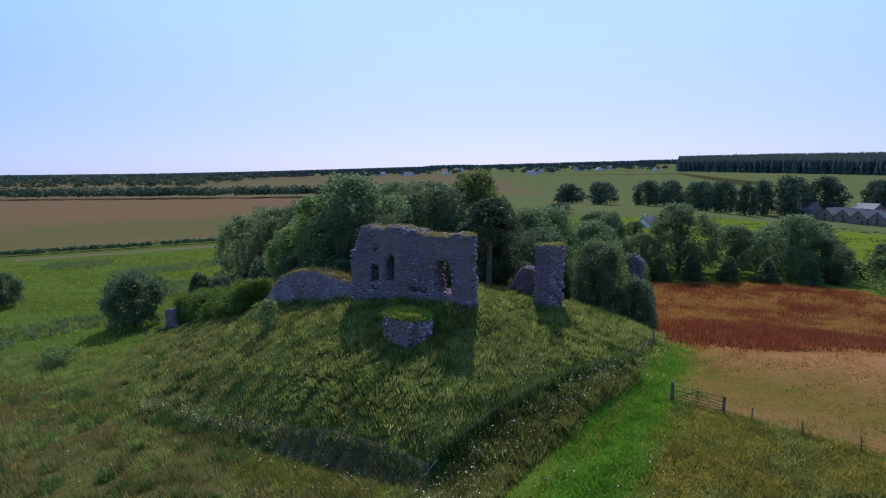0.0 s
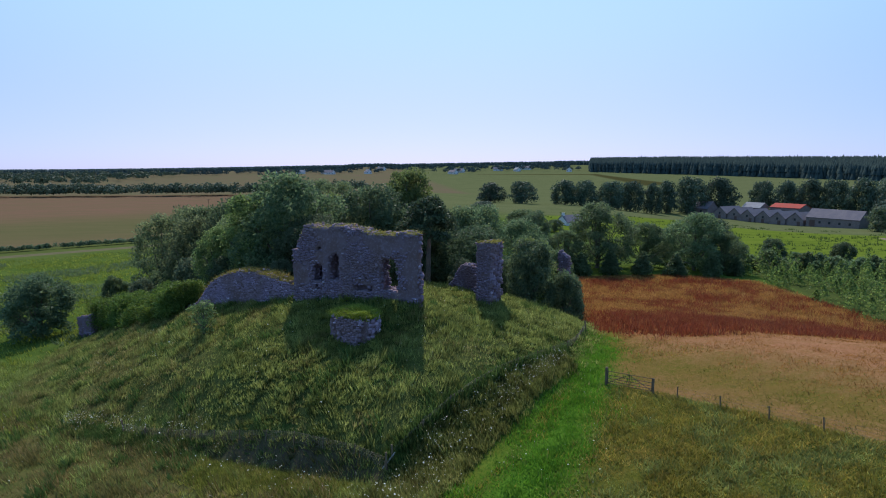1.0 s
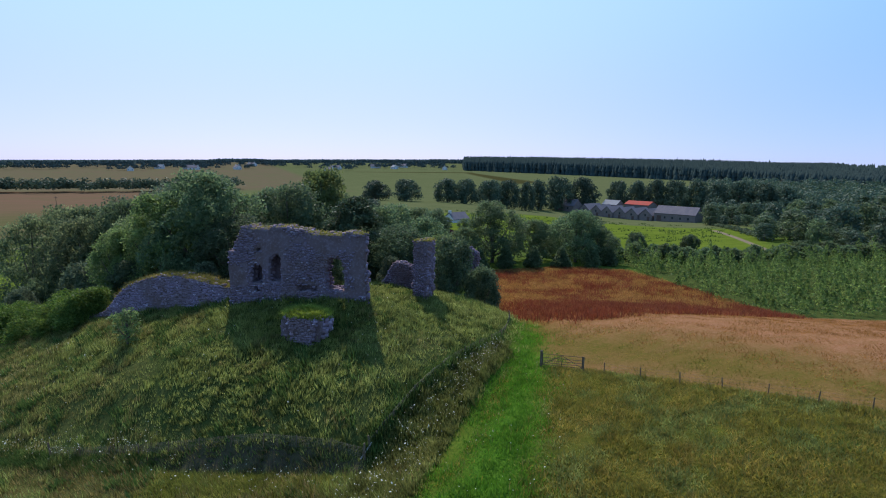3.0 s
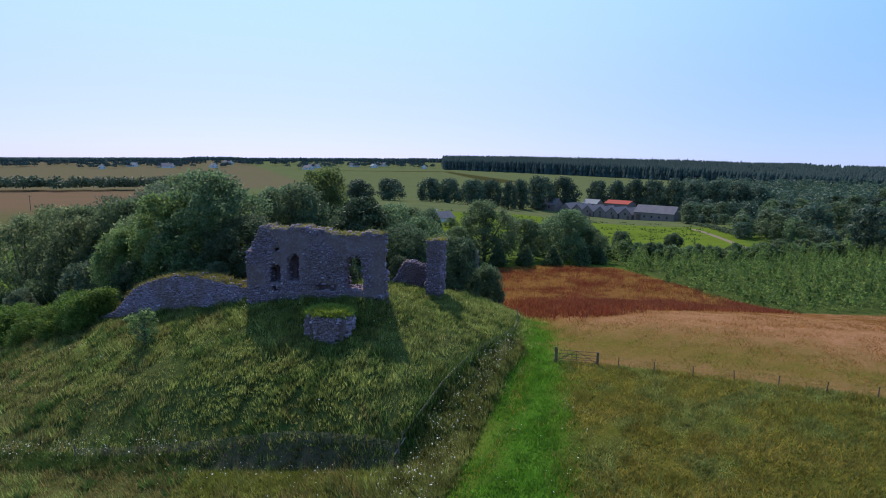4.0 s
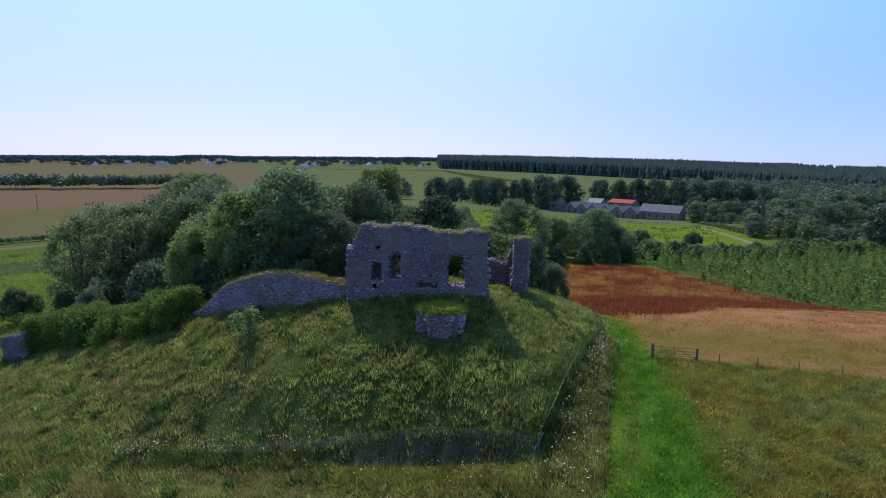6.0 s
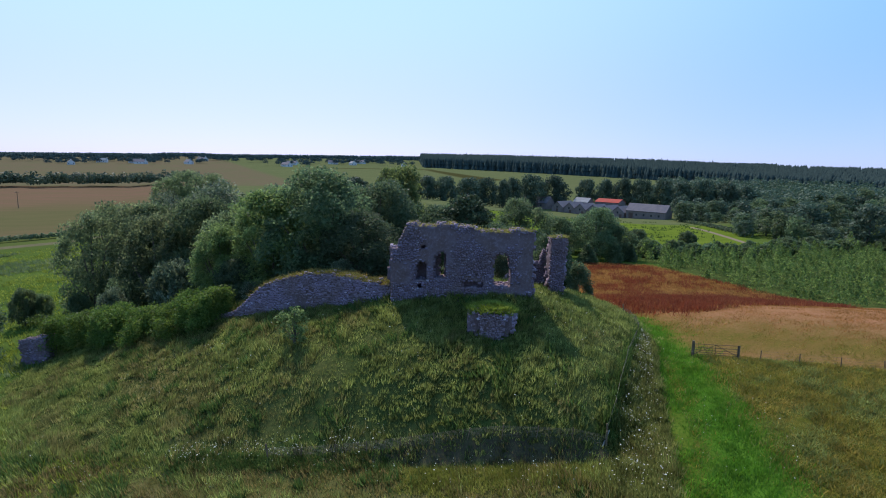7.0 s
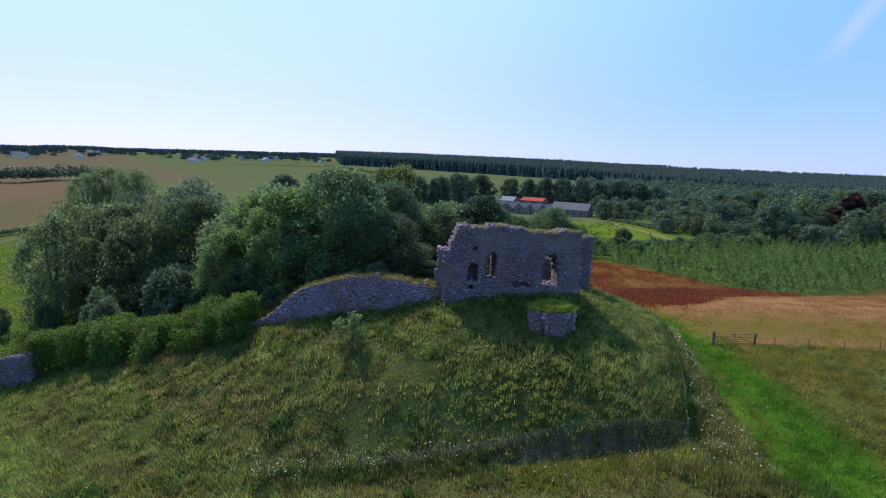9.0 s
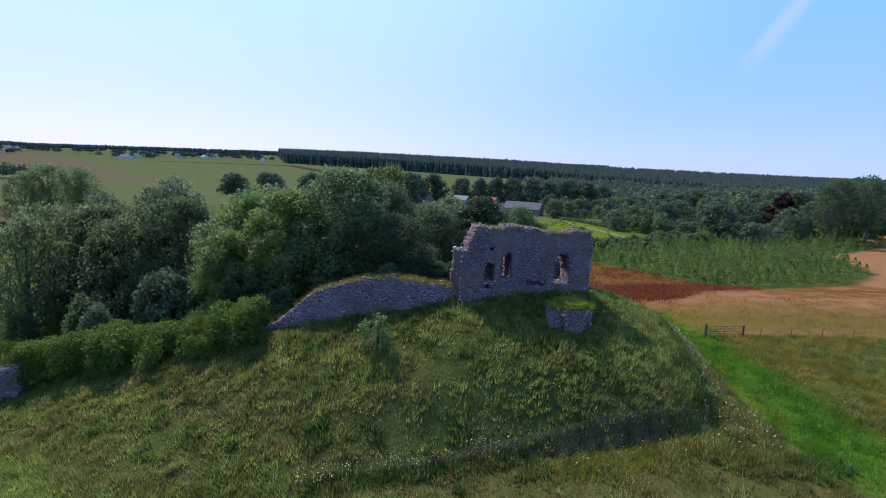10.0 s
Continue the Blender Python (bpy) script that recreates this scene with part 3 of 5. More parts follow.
def masonry(name, run, thick, z0, z1, solid, label, seed, singles=120, cap=None, cap_mat=None, cell=0.18, size=(0.10, 0.29), cap_h=0.24, deep=0.6, group="ruined castle walls", worn=1.0, stone=M_STONE):
    """A rubble wall: core, facing stones on both faces, ends and top, and turf on top where cap says.
    solid(s, z, d): whether the wall stands at that place along, above and into its thickness (0 front, 1 back)."""
    rng = np.random.default_rng(seed)
    ob = thing(name, Matrix(), label, "ruined wall", group)
    ns, nz = int(run.length / cell) + 3, int((z1 - z0) / cell) + 1
    nd = max(2, round(thick / deep))
    full = np.zeros((ns + 2, nz + 2, nd + 2), bool)
    for i in range(ns):
        for j in range(nz):
            for k in range(nd):
                full[i + 1, j + 1, k + 1] = solid((i - 0.5) * cell, z0 + (j + 0.5) * cell, (k + 0.5) / nd)
    verts, index, faces = [], {}, []

    def corner(i, j, k):
        if (i, j, k) not in index:
            p, d, n = run.at((i - 1) * cell)
            q = p + n * (thick * k / nd) + Vector((0, 0, z0 + j * cell))
            q += 0.09 * noise.noise_vector(q * 2.3) + 0.05 * noise.noise_vector(q * 7.1)
            index[(i, j, k)] = len(verts)
            verts.append(q)
        return index[(i, j, k)]

    stones = []
    sides = (((1, 0, 0), ((1, 0, 0), (1, 1, 0), (1, 1, 1), (1, 0, 1))), ((-1, 0, 0), ((0, 0, 0), (0, 0, 1), (0, 1, 1), (0, 1, 0))),
             ((0, 1, 0), ((0, 1, 0), (0, 1, 1), (1, 1, 1), (1, 1, 0))), ((0, -1, 0), ((0, 0, 0), (1, 0, 0), (1, 0, 1), (0, 0, 1))),
             ((0, 0, 1), ((0, 0, 1), (1, 0, 1), (1, 1, 1), (0, 1, 1))), ((0, 0, -1), ((0, 0, 0), (0, 1, 0), (1, 1, 0), (1, 0, 0))))
    tops = []
    for i, j, k in zip(*np.nonzero(full)):
        for (a, b, c), quad in sides:
            if not full[i + a, j + b, k + c]:
                faces.append([corner(i - 1 + q[0], j - 1 + q[1], k - 1 + q[2]) for q in quad])
                if b == 1:
                    tops.append((i, j, k))
                # stones on ends, tops and reveals
                if c == 0 and b >= 0 and rng.random() < 0.55:
                    p, d, n = run.at((i - 1.0) * cell)
                    q = p + n * (thick * (k - 0.5 + rng.uniform(-0.3, 0.3)) / nd) + Vector((0, 0, z0 + (j - 0.5) * cell))
                    out = d * a + Vector((0, 0, b))
                    stones.append((q + out * 0.5 * cell, out, rng.uniform(0.2, 0.42), rng.uniform(0.16, 0.3)))
    # coursed rubble on the two faces
    for k, sign in ((1, -1), (nd, 1)):
        z = z0
        while z < z1:
            h, s = rng.uniform(0.10, 0.18), -0.2 + rng.uniform(0, 0.3)
            while s < run.length + 0.3:
                w = rng.uniform(*size)
                bare = noise.noise(Vector((s * 0.35, z * 0.45, seed * 3.1 + k)))
                if rng.random() < 0.95 - 1.7 * worn * max(0, bare - 0.05 + 0.03 * worn) and solid(s + w / 2, z + h / 2, (k - 0.5) / nd):
                    p, d, n = run.at(s + w / 2)
                    stones.append((p + n * (0 if k == 1 else thick) + Vector((0, 0, z + h / 2)), n * sign, w * rng.uniform(0.82, 1.08), h * rng.uniform(0.75, 1.3)))
                s += w
            z += h
    part("wall_core", mesh_np("wall_core", np.array([tuple(v) for v in verts]), faces, M_MORTAR), M_MORTAR, ob, "lime mortar and rubble core")
    order = rng.permutation(len(stones))
    sv, sf, count = [], [], 0
    for r, o in enumerate(order):
        q, out, w, h = stones[o]
        up = Vector((0, 0, 1)) if abs(out.z) < 0.7 else Vector((0, 1, 0))
        x = (-out).cross(up).normalized()
        upv = x.cross(-out)
        rot = Matrix((x, -out, upv)).transposed().to_4x4() @ Euler((rng.normal() * 0.08, rng.normal() * 0.13, rng.normal() * 0.08)).to_matrix().to_4x4()
        m = Matrix.Translation(q + out * rng.uniform(-0.06, 0.015) + Vector((0, 0, rng.normal() * 0.04))) @ rot @ Matrix.Diagonal((w, rng.uniform(0.16, 0.30), h, 1))
        kind = int(rng.integers(8))
        if r < singles:
            so = new("stone", STONE_DATA[stone][kind])
            so.parent = ob
            so.matrix_world = m
        else:
            v, f = STONES[kind]
            mm = np.array(m)
            sv.append(v @ mm[:3, :3].T + mm[:3, 3])
            sf.append(f + 8 * count)
            count += 1
    part("rubble_facing", mesh_np("rubble_facing", np.concatenate(sv), np.concatenate(sf), stone), stone, ob, "rough grey rubble facing", kind="stuff")
    if cap:
        pts = []
        for i, j, k in tops:
            s, z = (i - 1.0) * cell, z0 + j * cell
            dens = cap(s, z)
            for _ in range(int(dens * 42 * rng.uniform(0.4, 1.4))):
                p, d, n = run.at(s + rng.uniform(-0.7, 0.7) * cell)
                q = p + n * np.clip(thick * (k - 0.5 + rng.uniform(-0.6, 0.6)) / nd, -0.1, thick + 0.1)
                pts.append((q.x, q.y, z - 0.02))
        if pts:
            pts = np.array(pts)
            v, f = blades(rng, pts[:, 0], pts[:, 1], cap_h, 0.025, pts[:, 2], 0.8)
            part("turf_cap", mesh_np("turf_cap", v, f, cap_mat or M_CAP), M_CAP, ob, "ochre and green turf growing on the wall top", kind="stuff")
    return ob


def ragged(s, z, a=0.25, f=1.1, seed=0.0):
    return a * noise.noise(Vector((s * f, z * f, seed))) + 0.5 * a * noise.noise(Vector((s * f * 3, z * f * 3, seed + 7)))


def in_arch(s, z, s0, s1, zb, zt):
    """An opening with a round head."""
    r, c = (s1 - s0) / 2, (s0 + s1) / 2
    return s0 < s < s1 and zb < z < zt - r or (z >= zt - r and math.hypot(s - c, z - zt + r) < r)


def keep_solid(s, z, d):
    g = ragged(s, z)
    left = -0.7 - 0.6 * d if z < 9.1 + g else -0.3 + 0.42 * max(0.0, z - 9.5)
    if s < left + 0.6 * g or s > 11.5 + 0.8 * g - 0.06 * max(0, z - 8) - 1.0 * d:
        return False
    top = 11.25 - 0.45 * step(4.2, 7.5, s) + 0.12 * step(8.5, 10.5, s) - 0.35 * step(11.0, 11.7, s) + 0.6 * g
    if z > top:
        return False
    if in_arch(s + 0.4 * g, z, 7.95 - 0.35 * d, 9.45, 6.15, 8.95):
        return False
    if in_arch(s + 0.2 * g, z, 3.1 - (0.25 if d < 0.55 else 0), 3.66 + (0.3 if d < 0.55 else 0.1), 6.6, 8.95):
        return False
    if d < 0.62 and in_arch(s + 0.2 * g, z, 1.25, 2.3, 6.4, 8.1):
        return False
    if d < 0.7 and 1.7 < s < 2.12 and 9.08 < z < 9.5:
        return False
    if d < 0.6 and (0.85 < s < 1.08 and 8.95 < z < 9.2 or 1.35 < s < 1.85 and 5.75 < z < 6.2 or 6.35 < s < 6.65 and 7.0 < z < 7.35):
        return False
    if d < 0.3 and 5.3 < s < 7.2 and 5.9 < z < 6.5 + g:
        return False
    return True


KEEP = Run(((-8.9, 47.5), (2.5, 40.95)))
masonry("castle_wall", KEEP, 2.0, 3.2, 11.9, lambda s, z, d: keep_solid(s - 1.5, z, d), "tall grey rubble castle wall with empty window openings", 11, 260, worn=2.2, cap=lambda s, z: 0.0 if z < 10.4 else (0.75 if s > 8.0 else 0.25))


def curtain_solid(s, z, d):
    g = ragged(s, z, 0.2)
    if s < -0.1:
        return False
    top = 5.75 + 0.55 * step(0.5, 6, s) - 0.1 * step(6, 8, s) - 1.1 * step(7.5, 12.5, s) - 3.8 * step(11.5, 17.5, s) + 0.5 * g
    return z < top


CURTAIN = Run(((-21.8, 60.2), (-14.6, 53.3), (-7.9, 48.0)))
masonry("curtain_wall", CURTAIN, 1.5, -1.0, 6.8, lambda s, z, d: curtain_solid(CURTAIN.length - s, z, d), "grey rubble curtain wall with turf along its top", 12, 260,
        lambda s, z: 1.0 if z > 3.4 else 0.3, cap_h=0.36, stone=M_PALESTONE)


def stub_solid(s, z, d):
    """A boulder of old masonry: rounded in plan, drawn in a little at its foot, domed on top."""
    g = ragged(s, z, 0.2, 0.9, 3.0)
    half = 1.9 - 0.2 * step(3.8, 2.8, z)
    r = abs((s - 1.6) / half) ** 2.2 + abs(2 * d - 1) ** 2.2
    return r < 1 + 0.7 * g - 0.12 * step(3.8, 2.8, z) and z < 4.95 + 0.3 * g + 0.4 * (1 - r)


STUB = Run(((-4.85, 39.3), (-1.4, 37.47)))
masonry("wall_stub", STUB, 2.4, 2.2, 6.0, stub_solid, "low rounded masonry stub capped with bright green turf", 13, 120,
        lambda s, z: 1.5 if z > 4.85 else 0.0, M_MOSS, stone=M_PALESTONE, cell=0.16, cap_h=0.42, deep=0.3)


def pillar_solid(s, z, d):
    g = ragged(s, z + 2 * d, 0.3, 1.2, 5.0)
    if s > 1.38 + 0.35 * g or s < -0.05 + 0.9 * g * (1 if d > 0.1 else 0.6) + 0.25 * step(6, 8, z) * d:
        return False
    top = 9.55 + 0.3 * g - 0.3 * d
    return z < top


PILLAR = Run(((8.0, 46.0), (9.35, 45.22)))
masonry("wall_pillar", PILLAR, 3.4, 2.2, 10.2, pillar_solid, "narrow standing end of a ruined side wall with turf on top", 14, 180,
        lambda s, z: 1.3 if z > 9 else 0.0)


def back_solid(s, z, d):
    g = ragged(s, z, 0.4, 1.0, 9.0)
    top = 4.4 + 2.5 * step(0.0, 1.6, s) - 0.5 * step(1.6, 3.0, s) + 1.5 * step(3.4, 4.4, s)
    return -0.2 + g < s < 4.6 and z < top + g


BACK = Run(((6.2, 51.4), (9.6, 49.4)))
masonry("broken_wall", BACK, 1.1, 2.2, 9.6, back_solid, "broken reddish rubble wall behind the standing pillar", 15, 60, None)


def fragment_solid(s, z, d):
    g = ragged(s, z, 0.4, 0.9, 11.0)
    return 0.6 + g < s < 1.7 + 0.12 * (4 - z) + g and z < 5.2 - 0.9 * s + g


FRAG = Run(((25.2, 72.2), (26.8, 70.6)))
masonry("wall_fragment", FRAG, 0.7, -6.0, 5.0, fragment_solid, "upright wall fragment half hidden by a dark bush", 16, 40, None)


def low_solid(s, z, d):
    g = ragged(s, z, 0.4, 0.8, 13.0)
    return 0.5 + g < s < 4.0 and z < -3.7 + 0.5 * g + 0.25 * s


LOW = Run(((-40.6, 75.2), (-37.0, 72.2)))
masonry("low_wall", LOW, 1.3, -7.2, -1.4, low_solid, "low end of the curtain wall under overgrown shrubs", 17, 60, None)

# ---- trees and shrubs ----
OAK = make_tree("broadleaf_tree", 21, 13, 6.4, 0.8, 9000, 0.25, M_OAK, "tall green broadleaf tree behind the ruin", group="trees behind the ruin", n=95)
LIME = make_tree("broadleaf_tree", 22, 14, 6.0, 1.0, 8800, 0.25, M_LIME, "tall pale green broadleaf tree behind the ruin", group="trees behind the ruin", n=95)
DARKT = make_tree("broadleaf_tree", 23, 13, 7.0, 0.6, 10500, 0.25, M_DARK, "wide dark green broadleaf tree behind the ruin", group="trees behind the ruin", n=110)
ASH = make_tree("ash_tree", 24, 12, 5.8, 0.4, 4800, 0.23, M_ASH, "upright loose-crowned grey-green tree beside the mound", group="trees behind the ruin", n=90)
WILLOW = make_tree("willow_tree", 25, 12, 6.4, 0.6, 8200, 0.23, M_GREY, "silver-leaved tree in the grove", group="trees behind the ruin", n=95)
SHRUB = make_tree("shrub", 26, 5, 3.6, 0.3, 3600, 0.21, M_OAK, "rounded green shrub standing in the grass", "shrub", n=60)
DSHRUB = make_tree("shrub", 27, 7, 4.4, 0.2, 5600, 0.22, M_DARK, "dense dark green bush standing in the grass", "shrub", n=75)
GSHRUB = make_tree("shrub", 28, 5, 3.4, 0.3, 3800, 0.2, M_GREY, "grey-leaved bush behind the wall", "shrub", n=60)


def make_conical(name, seed, h, r, material, label, count=2200, size=0.26, group=""):
    rng = np.random.default_rng(seed)
    ob = thing(name, Matrix(), label, "tree", group)
    bm = bmesh.new()
    tube(bm, [(0, 0, -0.4), (0, 0, h * 0.5), (0, 0, h * 0.95)], [0.16, 0.1, 0.03], 6)
    part("trunk", bm, M_BARK, ob)
    lobes = []
    for k in range(18):
        q = (k + 0.5) / 18
        a, rad = k * 2.4, r * (1 - q) ** 0.8 * 0.6
        s = r * (0.2 + 0.35 * (1 - q))
        lobes.append((rad * math.cos(a), rad * math.sin(a), h * (0.08 + 0.86 * q), s, s, s * 0.8))
    part("crown", make_crown(rng, lobes, count, size, material), material, ob)
    return ob


CONE = make_conical("young_tree", 29, 5, 2.2, M_OAK, "young conical tree at the edge of the red field", group="young trees by the field")


def make_pine():
    rng = np.random.default_rng(31)
    ob = thing("scots_pine", Matrix(), "tall pine with a bare reddish trunk beside the ruin", "tree")
    bm = bmesh.new()
    tube(bm, [(0, 0, -0.5), (0.1, 0, 3), (0.3, 0.1, 6), (0.1, 0, 10)], [0.34, 0.27, 0.2, 0.06], 9)
    for a, z, l in ((0.4, 5.2, 2.0), (2.4, 5.8, 2.4), (4.3, 6.5, 2.2), (1.2, 7.2, 2.0), (5.4, 7.8, 1.8), (3.2, 8.3, 1.5)):
        tube(bm, [(0.2, 0, z), (l * 0.6 * math.cos(a), l * 0.6 * math.sin(a), z + 0.5), (l * math.cos(a), l * math.sin(a), z + 0.9)], [0.1, 0.07, 0.03], 5)
    part("trunk", bm, M_PINEBARK, ob)
    lobes = [(2.5 * math.cos(k * 2.4) * q, 2.5 * math.sin(k * 2.4) * q, 6.4 + 3.6 * (1 - q) + rng.normal() * 0.3, 1.25, 1.25, 0.6) for k, q in enumerate(np.sqrt(np.linspace(0.02, 1, 16)))]
    part("crown", make_crown(rng, lobes, 4200, 0.24, M_PINE), M_PINE, ob)
    return ob


PINE = make_pine()
PINE.matrix_basis = put(PINE, 4.9, 57.6, 0.5, 1.0, 1.0)


def grow(ob, places):
    """Stand the first at its place and copies at the others: x, y, top height, radius scale, turn."""
    first, crown = True, [c for c in ob.children if c.name.startswith("crown")][0]
    h0 = max(v.co.z for v in crown.data.vertices)
    for x, y, top, s, turn in places:
        k = (top - ground_z(x, y)) / h0
        m = put(ob, x, y, turn, s, k / s)
        if first:
            ob.matrix_basis = m
            first = False
        else:
            made = copy_thing(ob, m)
            made.matrix_basis = m


grow(OAK, [(-10.6, 62.3, 16.1, 1.05, 0), (-21, 82, 12.0, 1.0, 1), (11, 70, 11.5, 0.9, 2), (-12, 80, 13.5, 1.0, 3), (26, 92, 7.5, 0.9, 4), (47.5, 107, 9.6, 1.2, 5), (68.5, 104, 7.4, 1.1, 1.5), (58.5, 107, 5.0, 0.85, 0.3), (39, 104, 4.0, 0.7, 1.3), (64, 178, -1.0, 0.6, 0.9), (74, 182, -2.2, 0.5, 2.9), (74, 102, 3.0, 0.7, 4.3), (16, 80, 11, 0.9, 2.2), (37, 128, 6.5, 1.0, 3.3), (-8, 72, 13.0, 0.95, 5), (8, 85, 12.5, 0.9, 1.1), (-27, 91, 10.5, 0.9, 0.4), (-2, 82, 13.5, 1.0, 2.6)])
grow(LIME, [(4.3, 76, 16.8, 1.0, 0), (-15, 66, 13.8, 0.95, 1), (21, 70, 7.0, 0.8, 3), (-6, 84, 13.0, 1.0, 4.1), (-15, 75, 13.0, 0.95, 5.3), (-20, 70, 9.5, 0.7, 2.2)])
# dark trees at (-7.2, 57.8) and (11.5, 61.5) are added as the grove's inner shade
grow(DARKT, [(-1.0, 70, 14.6, 1.05, 0), (-7.2, 57.8, 11.5, 0.72, 2), (11.5, 61.5, 9.6, 0.7, 2.4), (77, 113, 5.6, 1.15, 3), (6, 66, 11.5, 0.8, 4), (68, 116, 2.5, 0.8, 5), (33, 106, 8.0, 0.7, 1.2), (-4, 64, 10, 0.7, 5.2)])
grow(ASH, [(-29.5, 90, 10.4, 1.1, 0), (-27, 83, 9.6, 0.95, 1), (-23, 88, 10.8, 1.05, 2), (-32.5, 98, 10.2, 1.0, 3.4), (-19, 74, 10.5, 0.85, 4.2), (-35, 91.5, 9.3, 0.95, 5.0), (-19, 213, 13.0, 1.6, 0.8), (-10, 217, 12.0, 1.5, 2.8), (-25, 211, 10.5, 1.3, 4.6)])
grow(WILLOW, [(-18, 96, 13.9, 1.38, 0), (-26, 101, 11.6, 1.1, 2)])
grow(SHRUB, [(-31, 79, 2.0, 0.8, 1), (-36, 86, -1.0, 0.55, 2), (-41, 92, -2.0, 0.5, 3), (24, 78, 3.5, 0.9, 1.5), (30, 84, 3.0, 0.9, 2.5), (-43, 92, -1.0, 0.6, 2.7), (-78, 92, -0.5, 1.1, 4), (-53, 97, -2.5, 0.5, 1), (79, 106, -0.5, 0.9, 2.2), (86, 104, -1.0, 0.8, 5.2)])
# bushes at (0.8, 50.3) and (-3.2, 52) are added as tree shade behind the window
grow(DSHRUB, [(-46.0, 77.0, 2.4, 1.2, 0), (16.6, 56.5, 8.8, 0.85, 1), (20.5, 56.5, 5.0, 0.6, 2.7), (23, 61, 3.6, 0.6, 0.2), (24.5, 66, 2.5, 0.6, 3.8), (102, 122, -1.0, 0.9, 3), (117, 116, -1.5, 0.8, 5), (-12, 61, 7.5, 0.75, 1.1), (-18.5, 67, 6.0, 0.8, 2.1), (-5, 55, 7.0, 0.6, 3.1), (-25, 79, 5.0, 0.8, 4.1), (2, 54, 6.6, 0.5, 5.1), (0.8, 50.3, 8.4, 0.5, 0.9), (-3.2, 52, 7.8, 0.5, 2.3), (12, 60, 7.5, 0.8, 0.6), (-9, 66, 8.5, 0.9, 2.9)])
grow(GSHRUB, [(-24.5, 75, 4.8, 1.15, 0), (-17.5, 63, 3.8, 0.5, 2), (-10.5, 54.5, 7.2, 0.42, 3), (8.3, 55, 6.8, 0.5, 1), (-31, 73, 2.2, 0.6, 4)])
grow(CONE, [(41, 100, -0.2, 0.95, 0), (47, 99.5, 0.3, 1.0, 1), (53.5, 98.5, 0.0, 1.0, 2), (60, 97.5, -0.2, 1.05, 3), (67, 96, 0.0, 1.0, 4), (36, 101, 0.2, 0.9, 5), (73, 97, -1.0, 0.8, 2.5)])

# the loose bush in the meadow, and small ones at the castle's foot
LOOSE = make_tree("shrub", 36, 3.4, 3.0, 0.2, 1300, 0.19, M_LIME, "loose pale green bush standing in the meadow", "shrub", n=40)
grow(LOOSE, [(-45.9, 60.5, -3.9, 0.85, 0)])
TINY = make_tree("shrub", 37, 1.3, 0.7, 0.05, 420, 0.11, M_MOSS, "small bright green bush at the wall's foot", "shrub", n=14, limbs=4)
grow(TINY, [(-3.6, 43.6, 5.5, 0.9, 0), (-0.4, 41.9, 5.3, 0.8, 2)])
# the sapling on the slope
SAP = make_tree("sapling", 33, 3.7, 1.7, 0.3, 620, 0.16, M_SAPLING, "slender leafy sapling on the mound's slope", "sapling", n=44)
grow(SAP, [(-16.4, 48.1, 4.6, 1.0, 0)])


def make_hedge():
    """The shrubs that cover the lower curtain wall, clump by clump."""
    rng = np.random.default_rng(41)
    run = Run(((-38.6, 76.0), (-27.5, 65.8), (-21.2, 60.0)))
    ob = thing("ivy_hedge", Matrix(), "dense bright green shrubs overgrowing the low curtain wall", "hedge")
    s, size = 0.0, 0.0
    while s < run.length:
        size = rng.uniform(2.2, 3.4)
        lobes = []
        for _ in range(30):
            p, d, n = run.at(min(run.length, s + size * rng.uniform(-0.15, 1.15)))
            t, o, r = s / run.length, rng.uniform(-1.3 - 1.6 * step(0.15, 0.45, s / run.length), 2.2), rng.uniform(0.4, 0.95)
            top = -1.3 + 2.4 * step(0.0, 0.5, t) + 2.9 * step(0.55, 1.0, t) + 0.5 * noise.noise(Vector((s * 0.6, 0, 3)))
            q = p + n * o
            g = ground_z(q.x, q.y)
            high = top - r * 0.8 - 0.22 * max(0, abs(o) - 0.6) ** 2 - rng.uniform(-0.2, 0.5)
            lobes.append((q.x, q.y, max(g + 0.3, high), r, r, r * 0.85))
            lobes.append((q.x, q.y, g + 0.4 * max(0.4, high - g), r * 1.1, r * 1.1, max(0.5, 0.4 * (high - g))))
        part("shrub_clump", make_crown(rng, lobes, 5200, 0.135, M_IVY, "shrub_clump"), M_IVY, ob)
        s += size


make_hedge()

# ---- the far country ----
def forest(name, seed, places, h, r, material, label, per=26, size=1.6, kind="stuff"):
    """A far wood: each tree a clump of big leaf sprays, all in one mesh."""
    rng = np.random.default_rng(seed)
    x, y = places
    n, per, size = len(x), 2 * per, 0.72 * size
    z = height(x, y)
    hh = h * rng.uniform(0.7, 1.25, n)
    d = rng.normal(size=(n, per, 3))
    d /= np.linalg.norm(d, axis=2)[:, :, None]
    d[:, :, 2] = np.abs(d[:, :, 2]) * 1.3 - 0.5
    c = np.stack([x, y, z + hh * 0.55], 1)[:, None] + d * np.stack([r + 0 * hh, r + 0 * hh, hh * 0.45], 1)[:, None] * rng.uniform(0.7, 1.05, (n, per, 1))
    v, f = leaves(rng, c.reshape(-1, 3), d.reshape(-1, 3), size, 0.0, 1.15)
    return tagged(new(name, mesh_np(name, v, f, material)), label, "woodland", kind=kind)


